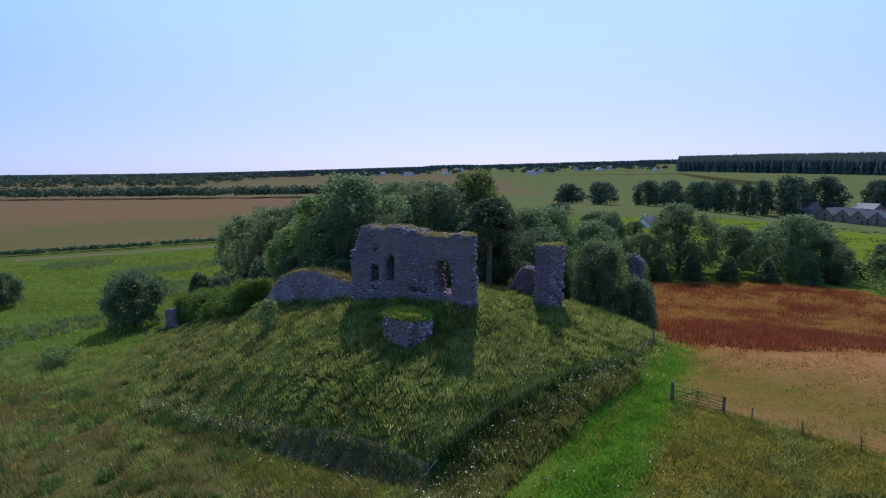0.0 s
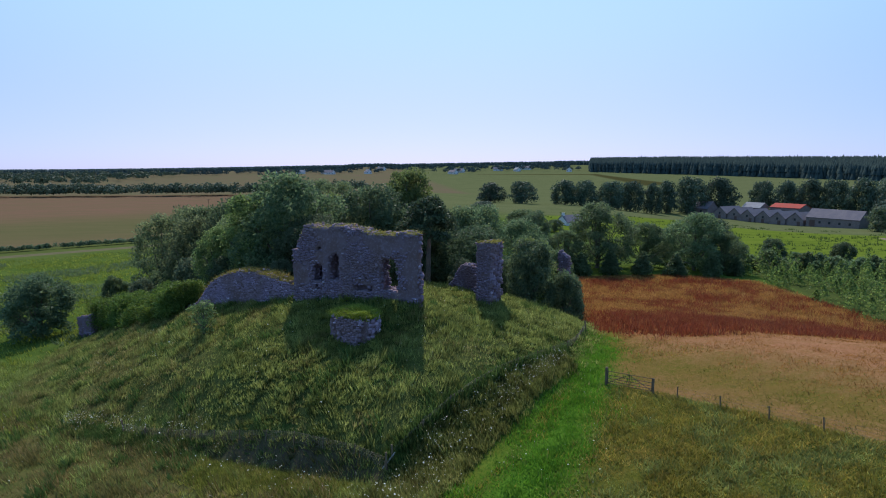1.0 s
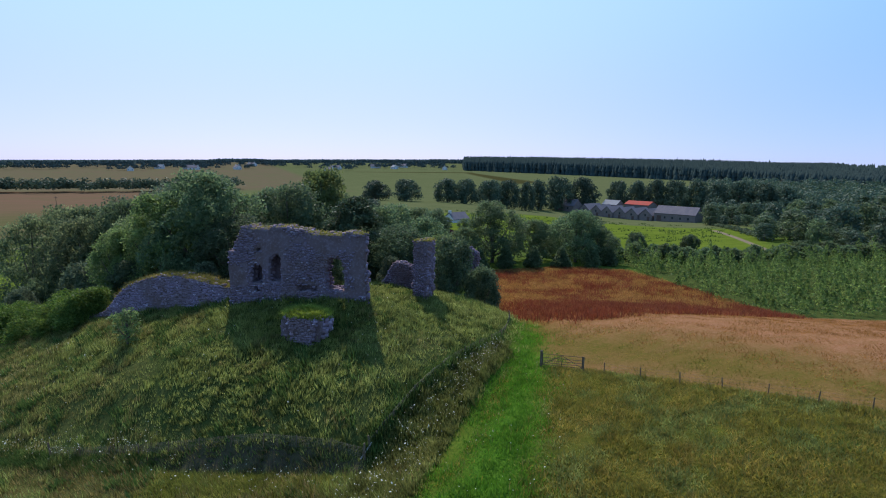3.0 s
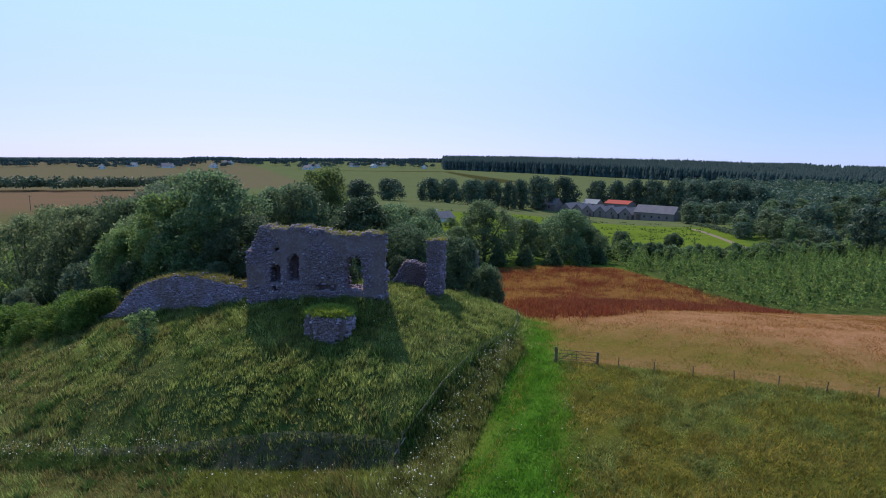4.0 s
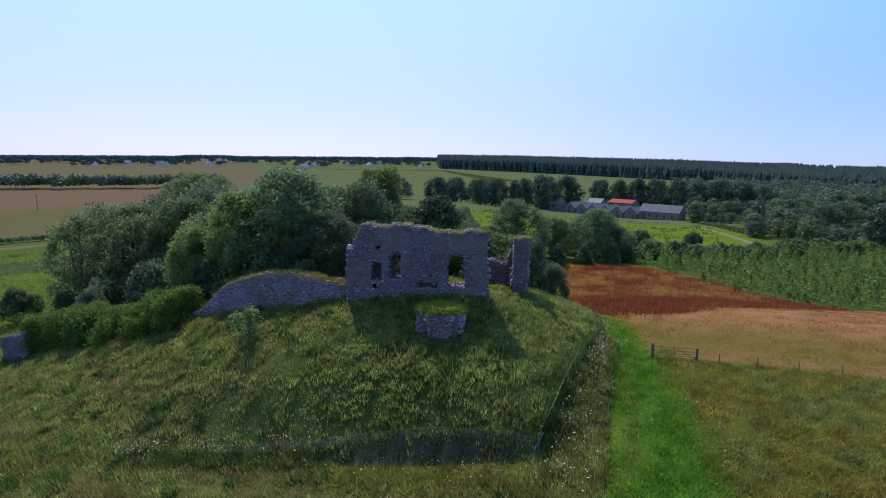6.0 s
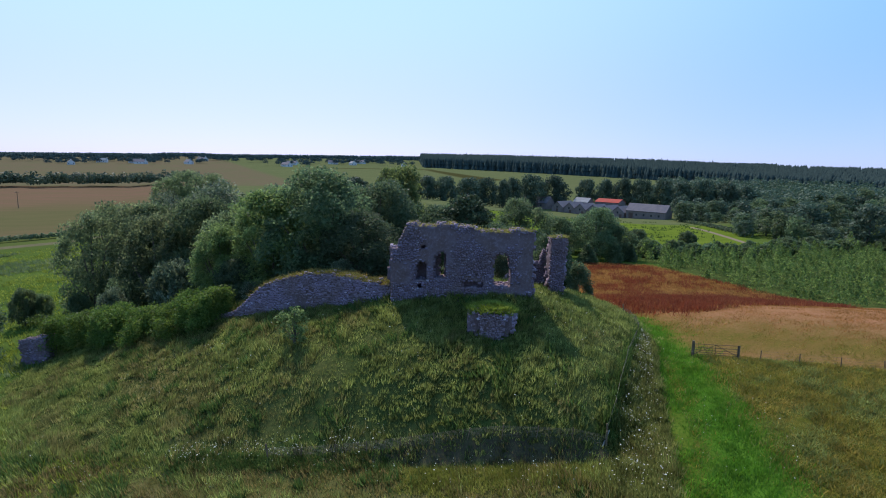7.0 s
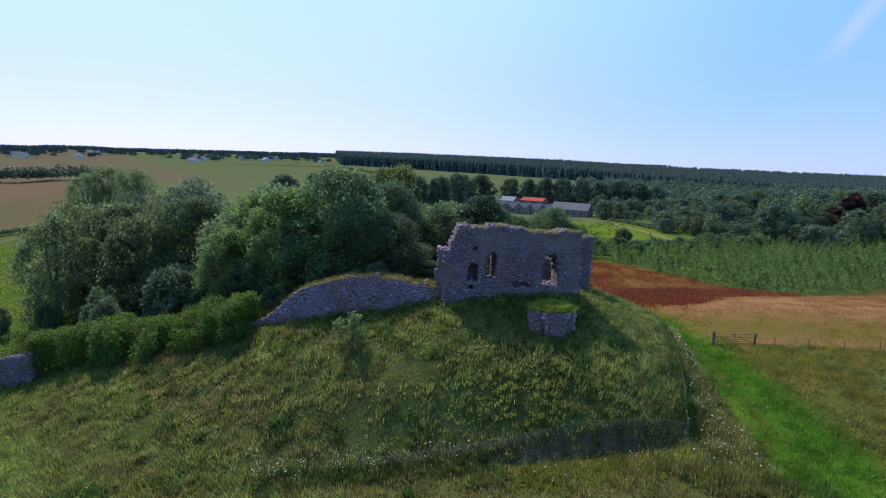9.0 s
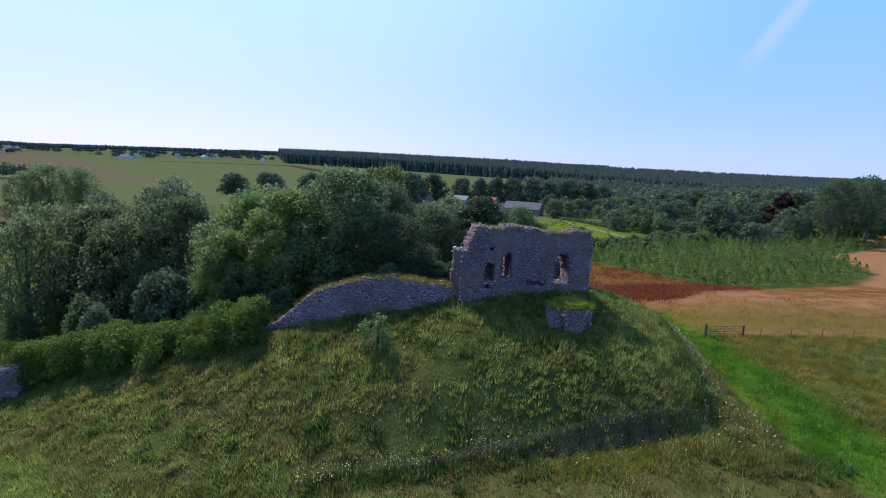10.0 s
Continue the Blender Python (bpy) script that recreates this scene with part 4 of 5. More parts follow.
def conifers(name, seed, places, h, r, label):
    """A far conifer plantation: three stacked ragged cones a tree."""
    rng = np.random.default_rng(seed)
    x, y = places
    n, z = len(x), height(*places)
    hh = h * rng.uniform(0.94, 1.02, n) * (1 + 0.12 * (rng.random(n) < 0.015))
    v, f, k = [], [], 0
    ring = np.arange(5) * 2 * math.pi / 5
    for base, tip, rad in ((0.0, 0.75, 1.0), (0.35, 0.92, 0.75), (0.62, 1.0, 0.5)):
        a = ring[None] + rng.uniform(0, 6, (n, 1))
        q = rad * r * rng.uniform(0.7, 1.3, (n, 5))
        low = np.stack([x[:, None] + q * np.cos(a), y[:, None] + q * np.sin(a), (z + base * hh)[:, None] + 0 * a + rng.normal(size=(n, 5)) * 0.4], -1)
        top = np.stack([x, y, z + tip * hh], -1)[:, None]
        v.append(np.concatenate([low, top], 1).reshape(-1, 3))
        i = k + 6 * np.arange(n)[:, None]
        f.append(np.concatenate([np.stack([i + j, i + (j + 1) % 5, i + 5], -1) for j in range(5)], 1).reshape(-1, 3))
        k += 6 * n
    tagged(new(name, mesh_np(name, np.concatenate(v), np.concatenate(f), M_HAZY_CONIFER)), label, "woodland", kind="stuff")


def polar(rng, n, az0, az1, r0, r1):
    a, r = np.radians(rng.uniform(az0, az1, n)), rng.uniform(r0, r1, n)
    return r * np.sin(a), r * np.cos(a)


rng = np.random.default_rng(51)
# plantation on the hill, from its sharp corner round
a, r = np.radians(rng.uniform(23.5, 95, 14000)), rng.uniform(0, 1, 14000)
near_edge = np.interp(np.degrees(a), [23, 40, 55, 75, 95], [930, 800, 680, 640, 640])
conifers("conifer_plantation", 52, ((near_edge + r * 380) * np.sin(a), (near_edge + r * 380) * np.cos(a)), np.interp(np.degrees(a), [23, 32, 48, 60, 75, 95], [18.5, 20.5, 19, 14, 11, 9]), 3.7, "dark conifer plantation along the hilltop")
conifers("skyline_forest", 53, polar(rng, 5200, -62, 24, 1400, 1800), 10, 6.0, "low dark forest along the horizon")
conifers("skyline_forest", 54, polar(rng, 1500, 20, 58, 1300, 1600), 11, 4.0, "low dark forest along the horizon")
t = 1.12 * rng.random(560)
forest("far_hedgerow", 55, (-508 + 455 * t, 428 + 53 * np.sqrt(t) + rng.normal(size=560) * 6), 10, 4.6, M_FAR, "dense hedgerow of trees between the brown fields", 30, 1.3)
forest("far_wood", 56, (rng.uniform(-900, -300, 520), rng.uniform(640, 980, 520)), 11, 5, M_FAR, "belt of trees beyond the brown field", 26, 1.9)
forest("far_wood", 57, polar(rng, 420, -45, 22, 1010, 1250), 9, 6.0, M_HAZY_CONIFER, "scattered trees near the far houses", 30, 1.9)
t = rng.random(900)
forest("road_hedge", 58, (-190 + 160 * t, 112 + 93 * t + rng.normal(size=900) * 0.4), 1.7, 0.7, M_DARK, "low dark hedge along the farm road", 12, 0.4)

# the wooded valley
FIELDT = make_tree("field_tree", 61, 11, 8.0, 0.1, 2300, 0.6, M_FAR, "dark round tree in the far pasture", n=34, group="trees in the far pasture", clump=(0.22, 0.38), flat=1.1)
grow(FIELDT, [(86, 290, 10.5, 1.1, 0), (70, 300, 9.5, 1.2, 1.7), (112, 292, 11.0, 1.2, 1), (123, 291, 11.0, 1.1, 2), (138, 290, 10.5, 1.15, 3), (150, 290, 10.5, 1.1, 3.4), (163, 289, 9.5, 0.8, 4), (184, 308, 10.5, 1.0, 5), (203, 312, 13.0, 1.45, 6), (223, 312, 12.5, 1.45, 0.5),
              (296, 216, 9.5, 1.2, 0.3), (290, 227, 11.5, 1.3, 1.5), (286, 240, 12.5, 1.3, 2.5), (281, 252, 11.5, 1.25, 3.5), (277, 264, 13.0, 1.3, 4.5), (272, 277, 12.0, 1.2, 5.5), (268, 290, 12.0, 1.25, 0.7), (263, 303, 10.5, 1.2, 0.9), (257, 318, 10.0, 1.2, 2.1), (52, 240, 2.0, 0.8, 2.9)])
WOODT = make_tree("woodland_tree", 62, 11, 5.6, 0.5, 680, 0.62, M_FAR, "round-crowned tree in the wooded valley", n=20, limbs=0, group="trees in the wooded valley", clump=(0.24, 0.42), flat=1.25)
WOODD = make_tree("woodland_tree", 63, 12, 5.8, 0.5, 680, 0.62, M_DARK, "dark round-crowned tree in the wooded valley", n=20, limbs=0, group="trees in the wooded valley", clump=(0.24, 0.42), flat=1.25)
WOODL = make_tree("woodland_tree", 68, 10, 5.4, 0.4, 680, 0.62, M_OAK, "pale green tree in the wooded valley", n=20, limbs=0, group="trees in the wooded valley", clump=(0.24, 0.42), flat=1.25)
COPPER = make_tree("copper_beech", 64, 13, 6.0, 2, 1800, 0.7, M_COPPER, "purple-leaved beech at the wood's edge", n=14)
grow(COPPER, [(222, 85, 12, 1.35, 0), (52, 142, -1.5, 0.5, 1)])
wood, dark, pale, stand = [], [], [], []
tries = 0
while len(stand) < 290 and tries < 12000:
    tries += 1
    a, r = radians(rng.uniform(46, 87)), 160 + 200 * rng.random()
    x, y = r * math.sin(a) - 13, r * math.cos(a)
    if x + 13 < (1.36 if r < 300 else 1.15) * y or (y < 70 and x < 215) or (y < 50 and x < 245) or y < 15 or math.hypot(x - 224, y - 84) < 8 or x < 166:
        continue
    size = 0.55 + 0.9 * rng.random() ** 1.5
    if any(math.hypot(x - q[0], y - q[1]) < 4.2 * (size + q[3]) / 1.6 + 1.2 for q in stand) or noise.noise(Vector((x / 28, y / 28, 2))) > 0.38:
        continue
    stand.append((x, y, ground_z(x, y) + 10.0 * size * rng.uniform(0.75, 1.1), size, rng.uniform(0, 6)))
    pick = rng.random()
    (wood if pick < 0.5 else dark if pick < 0.82 else pale).append(stand[-1])
grow(WOODT, wood)
grow(WOODD, dark)
grow(WOODL, pale)
TALLT = make_tree("tall_tree", 69, 17, 5.6, 3.5, 1500, 0.42, M_DARK, "tall tree with bare dark trunks at the wood's edge", n=40, group="tall trees by the wood", limbs=4, clump=(0.2, 0.34), flat=0.7)
grow(TALLT, [(188, 62, 16.5, 0.9, 0), (197, 60, 18.5, 1.0, 1.2), (206, 64, 19.0, 1.1, 2.1), (203, 53, 19.5, 1.0, 3.3), (214, 55, 20.5, 1.1, 4.0), (212, 44, 20.0, 1.05, 5.1), (224, 48, 21.5, 1.15, 0.6), (222, 70, 18.0, 1.1, 1.9), (234, 62, 20.5, 1.2, 2.7), (236, 48, 22.0, 1.1, 3.9), (222, 36, 20.5, 1.1, 4.6), (234, 34, 21.0, 1.1, 5.7)])
a, q = np.radians(rng.uniform(47.5, 95, 1500)), rng.uniform(330, 640, 1500)
forest("valley_wood", 67, (q * np.sin(a), q * np.cos(a)), 12, 5.6, M_FAR, "dense mixed woodland filling the valley", 34, 1.3)
# bushes along the foot of the plantation
BUSH = make_tree("bush", 65, 4, 3.0, 0.2, 800, 0.38, M_OAK, "rounded bush at the plantation's far edge", "shrub", n=36, limbs=0, group="bushes by the plantation")
bushes = []
for k in range(46):
    t = k / 45
    x, y = 84 + 84 * t + rng.normal() * 3.5, 106 - 14 * t + rng.normal() * 3.0
    bushes.append((x, y, ground_z(x, y) + rng.uniform(2.5, 5.0), rng.uniform(0.8, 1.5), rng.uniform(0, 6)))
for k in range(16):
    x, y = 84 + 30 * rng.random(), 109 + 14 * rng.random()
    bushes.append((x, y, ground_z(x, y) + rng.uniform(1.2, 2.8), rng.uniform(0.5, 1.0), rng.uniform(0, 6)))
grow(BUSH, bushes)
t = rng.random(260)
forest("field_bank_scrub", 70, (178 + 48 * t + rng.normal(size=260) * 1.2, 140 + 66 * t + rng.normal(size=260) * 1.0), 1.3, 1.1, M_DARK, "low dark scrub along the bank below the farm", 14, 0.5)


def plantation():
    """Rows of young saplings, waist to head high."""
    rng = np.random.default_rng(66)
    x, y = np.meshgrid(np.arange(60, 200, 2.8), np.arange(36, 104, 2.8))
    x, y = (x + rng.normal(size=x.shape) * 0.9).ravel(), (y + rng.normal(size=y.shape) * 0.8).ravel()
    edge = np.interp(x, [60, 70, 100, 121, 158, 200], [49, 47.5, 39.5, 38.5, 55, 46])
    k = (y > edge) & (y < np.where(x > 166, 72, 104 - 0.1 * (x - 80))) & (x > np.interp(y, [45, 65, 90, 104], [61, 69, 73, 76])) & (rng.random(len(x)) < 0.88)
    x, y = x[k], y[k]
    n, per = len(x), 130
    h = rng.uniform(1.5, 4.2, n) * (1 + 0.5 * (rng.random(n) < 0.15))
    t, a = rng.random((n, per)) ** 0.8, rng.uniform(0, 2 * math.pi, (n, per))
    w = (0.5 + 0.28 * h)[:, None] * (1 - t) ** 0.8 * rng.uniform(0.5, 1.1, (n, per))
    d = np.stack([np.cos(a), np.sin(a), 0.4 + 0 * a], -1)
    c = np.stack([x[:, None] + w * d[:, :, 0], y[:, None] + w * d[:, :, 1], height(x, y)[:, None] + 0.15 + t * h[:, None]], -1)
    v, f = leaves(rng, c.reshape(-1, 3), d.reshape(-1, 3), 0.2, 0.0, 0.7)
    tagged(new("young_plantation", mesh_np("young_plantation", v, f, M_YOUNG)), "rows of young green saplings in a plantation", "saplings", kind="stuff")


plantation()

# ---- grass ----
def right_of(ax, ay, bx, by, x, y):
    return ((bx - ax) * (y - ay) - (by - ay) * (x - ax)) / math.hypot(bx - ax, by - ay)


def grass(name, seed, xy, h, w, material, label, lean=0.35):
    rng = np.random.default_rng(seed)
    v, f = blades(rng, xy[0], xy[1], h, w, None, lean)
    tagged(new(name, mesh_np(name, v, f, material)), label, "grass", kind="stuff")


rng = np.random.default_rng(71)
def tufts(name, seed, x, y, h, w, per, spread, material, label, category="grass", wind=(-0.12, -0.05)):
    """Clumps of blades that lean outwards from their middle."""
    rng = np.random.default_rng(seed)
    n, z = len(x), height(x, y)
    a = rng.uniform(0, 2 * math.pi, (n, per))
    o = np.stack([np.cos(a), np.sin(a), 0 * a], -1)
    hh = np.broadcast_to(np.asarray(h, float), (n,))[:, None] * rng.uniform(0.45, 1.2, (n, per))
    p = np.stack([x, y, z - 0.05], -1)[:, None] + o * (spread * rng.random((n, per)))[:, :, None]
    side = np.stack([-np.sin(a + rng.normal(size=a.shape)), np.cos(a), 0 * a], -1) * (w * rng.uniform(0.6, 1.4, (n, per)))[:, :, None]
    tip = p + o * (hh * rng.uniform(0.05, 0.55, (n, per)))[:, :, None] + np.stack([wind[0] * hh * 2, wind[1] * hh * 2, hh], -1)
    v = np.stack([p - side, p + side, tip], 2).reshape(-1, 3)
    tagged(new(name, mesh_np(name, v, np.arange(len(v)).reshape(-1, 3), material)), label, category, kind="stuff")


x, y = scatter(rng, 62000, -46, 23, 27, 74, lambda x, y: (inside(x, y) > -0.4 + rng.normal(size=len(x)) * 0.9) & (y < 60 - 0.35 * np.minimum(x, 0)) & (rng.random(len(x)) < 0.78 + 0.3 * patchy(x, y, 0.9, 11)))
k = (np.hypot(x + 2.7, y - 39.3) > 1.2)
x, y = x[k], y[k]
tall = 0.15 + 0.5 * patchy(x, y, 0.8, 12) ** 1.8 + 0.22 * patchy(x, y, 3.0, 13) * rng.random(len(x))
lean = 2 * math.pi * (0.35 + 0.8 * patchy(x, y, 5.0, 36) + 0.2 * patchy(x, y, 1.2, 37))
lean = np.stack([0.12 * np.cos(lean), 0.12 * np.sin(lean)])[:, :, None]
dry = rng.random(len(x)) < (1 - 0.8 * step(-1, 5, x) * step(36, 40, y)) * (0.75 * step(-8, -20, x) * step(0.25, 0.75, patchy(x, y, 4.0, 14)) + 0.55 * step(0.62, 0.85, patchy(x, y, 2.2, 15)))
tufts("mound_grass", 72, x[~dry], y[~dry], tall[~dry], 0.034, 15, 0.30, M_BLADE, "long green summer grass on the castle mound", wind=lean[:, ~dry])
tufts("dry_mound_grass", 85, x[dry], y[dry], tall[dry], 0.028, 16, 0.30, M_DRY, "dry olive-brown grass in patches over the mound", wind=lean[:, dry])
x, y = scatter(rng, 47000, -62, 3, 14, 66, lambda x, y: (inside(x, y) < 0.1) & ~((inside(x, y) < -4.0) & (x > 0.55 * (y - 24))) & (x * 0.55 + y < 30 + 12 * step(-28, -36, x) + rng.normal(size=len(x)) * 1.5) & (y > -0.15 * x + 10) & (rng.random(len(x)) < 0.6 + 0.4 * patchy(x, y, 1.0, 16)))
tall = 0.24 + 0.5 * patchy(x, y, 1.2, 17) ** 1.4
green = rng.random(len(x)) < 0.05 + 0.65 * step(0.55, 0.85, patchy(x, y, 2.5, 18)) + 0.7 * step(28, 33, x * 0.55 + y)
tufts("rank_grass", 73, x[~green], y[~green], tall[~green], 0.025, 11, 0.40, M_RANK, "rank brownish grass and weeds below the mound")
tufts("rank_weeds", 86, x[green], y[green], 1.15 * tall[green], 0.026, 13, 0.36, M_BLADE, "greener weeds among the rank grass")
x, y = scatter(rng, 26000, -50, 22, 14, 62, lambda x, y: ((inside(x, y) > 0) & (y < 55 - 0.35 * np.minimum(x, 0)) | (inside(x, y) < 0) & (x * 0.55 + y < 30) & (x < 0) & (y > 18)) & (patchy(x, y, 1.7, 28) + 0.35 * patchy(x, y, 0.6, 29) > 0.92) & (np.hypot(x + 2.7, y - 39.3) > 1.5))
tufts("nettles", 89, x, y, 0.35 + 0.4 * rng.random(len(x)), 0.055, 11, 0.35, M_WEED, "dark green nettle and dock clumps in the grass", "weeds")
x, y = scatter(rng, 20000, -46, 22, 27, 62, lambda x, y: (inside(x, y) > 0) & (y < 55 - 0.35 * np.minimum(x, 0)) & (patchy(x, y, 1.3, 30) + 0.35 * patchy(x, y, 0.5, 31) > 0.98) & (np.hypot(x + 2.7, y - 39.3) > 1.5))
tufts("tall_grass_clumps", 90, x, y, 0.4 + 0.35 * rng.random(len(x)), 0.032, 11, 0.3, M_BLADE, "taller green grass clumps on the mound")
x, y = scatter(rng, 9000, 66, 205, 108, 240, lambda x, y: (right_of(60, 225, 70, 128, x, y) > 0) & (right_of(95, 110, 205, 168, x, y) > -4) & (patchy(x, y, 7.0, 34) + 0.5 * patchy(x, y, 2.0, 35) > 0.85))
x, y = x[::4], y[::4]
tufts("rough_meadow", 95, x, y, 0.5 + 0.5 * rng.random(len(x)), 0.12, 9, 0.9, M_WEED, "rough tussocks in the farm meadow")
q, o = rng.random(1500), np.abs(rng.normal(size=1500)) * 1.3 - 0.2
tufts("yellow_grass", 83, -1.6 - 11.2 * q - 0.52 * o, 27.0 + 6.6 * q - 0.86 * o, 0.4, 0.024, 15, 0.25, M_GOLD, "yellow-green grass under the bank")
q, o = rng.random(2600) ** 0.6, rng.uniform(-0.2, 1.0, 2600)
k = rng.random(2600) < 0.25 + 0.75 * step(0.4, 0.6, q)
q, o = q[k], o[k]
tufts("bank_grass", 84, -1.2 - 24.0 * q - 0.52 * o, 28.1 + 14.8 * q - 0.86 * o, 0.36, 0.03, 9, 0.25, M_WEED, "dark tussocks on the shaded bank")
VERGE = ((22, 26.5, 30, 34.5, 39.5), (4.5, 4.4, 3.3, 2.0, 0.8))
t = rng.uniform(-0.3, 0.97, 4600)
o = rng.random(4600) ** 0.8 * np.interp(28.3 + 11.7 * t - 0.8, VERGE[0], VERGE[1]) + rng.normal(size=4600) * 0.2
x, y = -1.0 + 15.4 * t + 0.605 * o, 28.3 + 11.7 * t - 0.796 * o
k = rng.random(len(x)) < 0.9
tufts("verge_weeds", 79, x[k], y[k], 0.3 + 0.4 * patchy(x[k], y[k], 0.8, 19), 0.03, 14, 0.28, M_BLADE, "tall green weeds along the mound's fence", "weeds")
tufts("verge_grass", 88, x[~k], y[~k], 0.35 + 0.4 * patchy(x[~k], y[~k], 0.8, 19), 0.026, 14, 0.28, M_DRY, "seeding pale grass along the mound's fence")


# weeds in the fence; their dark row also draws the shadow along it
t = rng.random(620)
x, y = -0.8 + 15.4 * t + rng.normal(size=620) * 0.16, 28.6 + 11.7 * t + rng.normal(size=620) * 0.16
tufts("fence_weeds", 93, x, y, 0.5 + 0.35 * rng.random(620), 0.045, 12, 0.2, M_WEED, "dark weeds grown into the mound's fence, doubling as its shadow line", "weeds")


def in_lush(x, y):
    return (inside(x, y) < -np.interp(y, VERGE[0], VERGE[1])) & (right_of(4, 18, 11.5, 28.3, x, y) > 0) & (right_of(11.5, 28.3, 16.2, 35.3, x, y) > 0) & (right_of(16.2, 35.3, 20.8, 46, x, y) > 0) & (x + 0.9 * y > 16)


x, y = scatter(rng, 160000, -3, 22, 17, 47, lambda x, y: in_lush(x + rng.normal(size=len(x)) * 1.1 + 3.0 * (patchy(x, y, 2.5, 20) - 0.5), y))
grass("lush_grass", 74, (x, y), 0.14 + 0.2 * patchy(x, y, 0.9, 21), 0.035, M_LUSH, "bright green mown strip beside the mound")
x, y = scatter(rng, 260000, 2, 40, 10, 36, lambda x, y: (inside(x, y) < -0.6 - np.interp(y, VERGE[0], VERGE[1])) & ~in_lush(x - 0.8 + rng.normal(size=len(x)) * 1.2, y) & (right_of(15.9, 35.3, 26.0, 21.5, x, y) < 0.2) & (rng.random(len(x)) < 0.75 + 0.3 * patchy(x, y, 1.0, 22)))
green = rng.random(len(x)) < 0.1 + 0.6 * step(0.5, 0.8, patchy(x, y, 2.2, 23))
tall = 0.17 + 0.27 * patchy(x, y, 0.9, 24) ** 1.5
grass("pasture_grass", 75, (x[~green], y[~green]), tall[~green], 0.03, M_PASTURE, "tussocky olive and brown pasture grass", 0.6)
grass("pasture_weeds", 87, (x[green], y[green]), tall[green], 0.034, M_BLADE, "greener tufts scattered over the pasture", 0.6)
def sorrel_patch(x, y):
    """Thick along the field's lower edge, in streaks further up."""
    streak = 0.5 * patchy(x, y + 0.2 * x, 6.0, 25) + 0.5 * patchy(x, y, 1.8, 26)
    return np.clip(1.3 * step(68, 50, y + 0.1 * x) + 2.2 * (streak - 0.38), 0.06, 1)


x, y = scatter(rng, 190000, 21, 74, 43, 98, lambda x, y: (x < np.interp(y, [44, 60, 91, 98], [61, 69, 72, 60]) + rng.normal(size=len(x)) * 0.8) & (x > np.interp(y, [44, 50, 97], [26, 22, 37]) + rng.normal(size=len(x)) * 1.2) & (y > 44.6 + rng.normal(size=len(x)) * 2.8 + 6 * (patchy(x, y, 3.0, 27) - 0.5)))
k = rng.random(len(x)) < 0.95 * sorrel_patch(x, y)
grass("red_sorrel", 76, (x[k], y[k]), 0.45 + 0.25 * waves(x[k], y[k], 3.0), 0.045, M_SORREL, "rust-red flowering sorrel field")
grass("dry_field_grass", 80, (x[~k], y[~k]), 0.4, 0.04, M_STRAW, "pale dry grass among the red sorrel")
x, y = scatter(rng, 130000, 16, 100, 2, 52, lambda x, y: (right_of(15.9, 35.3, 26.0, 21.5, x, y) > 0.3) & (y < np.interp(x, [16, 21, 26, 60, 100, 110], [36, 47, 45, 45, 42, 40])) & (inside(x, y) < -3))
k = rng.random(len(x)) < 0.85 * step(12, 1, right_of(15.9, 35.3, 40.0, 2.0, x, y) + 5 * (patchy(x, y, 3.0, 33) - 0.5)) + 0.5 * step(30, 22, x)
grass("hay_grass", 77, (x[~k], y[~k]), 0.1 + 0.12 * patchy(x[~k], y[~k], 1.5, 32), 0.03, M_HAY, "pale pinkish hay meadow beyond the gate", 0.8)
grass("olive_hay_grass", 94, (x[k], y[k]), 0.1 + 0.12 * patchy(x[k], y[k], 1.5, 32), 0.03, M_PASTURE, "olive grass of the hay meadow along the fence", 0.8)
x, y = scatter(rng, 40000, -125, -26, 42, 175, lambda x, y: (inside(x, y) < -0.5) & (y < 200 + 0.58 * x) & (y > 14 - 0.8 * x) & (rng.random(len(x)) < 0.15 + 0.85 * waves(x, y, 2.6, 8.0)))
tufts("meadow_grass", 78, x, y, 0.35 + 0.3 * waves(x, y, 4.0), 0.055, 6, 0.5, M_MOSS, "rough green meadow below the mound")
x, y = scatter(rng, 16000, -125, -30, 50, 170, lambda x, y: (inside(x, y) < -1) & (y < 196 + 0.58 * x) & (y > 20 - 0.8 * x) & (waves(x, y, 5.5, 5.0) > 0.62))
tufts("bracken", 82, x, y, 0.7, 0.07, 10, 0.5, M_OAK, "darker bracken patches in the meadow", "bracken")


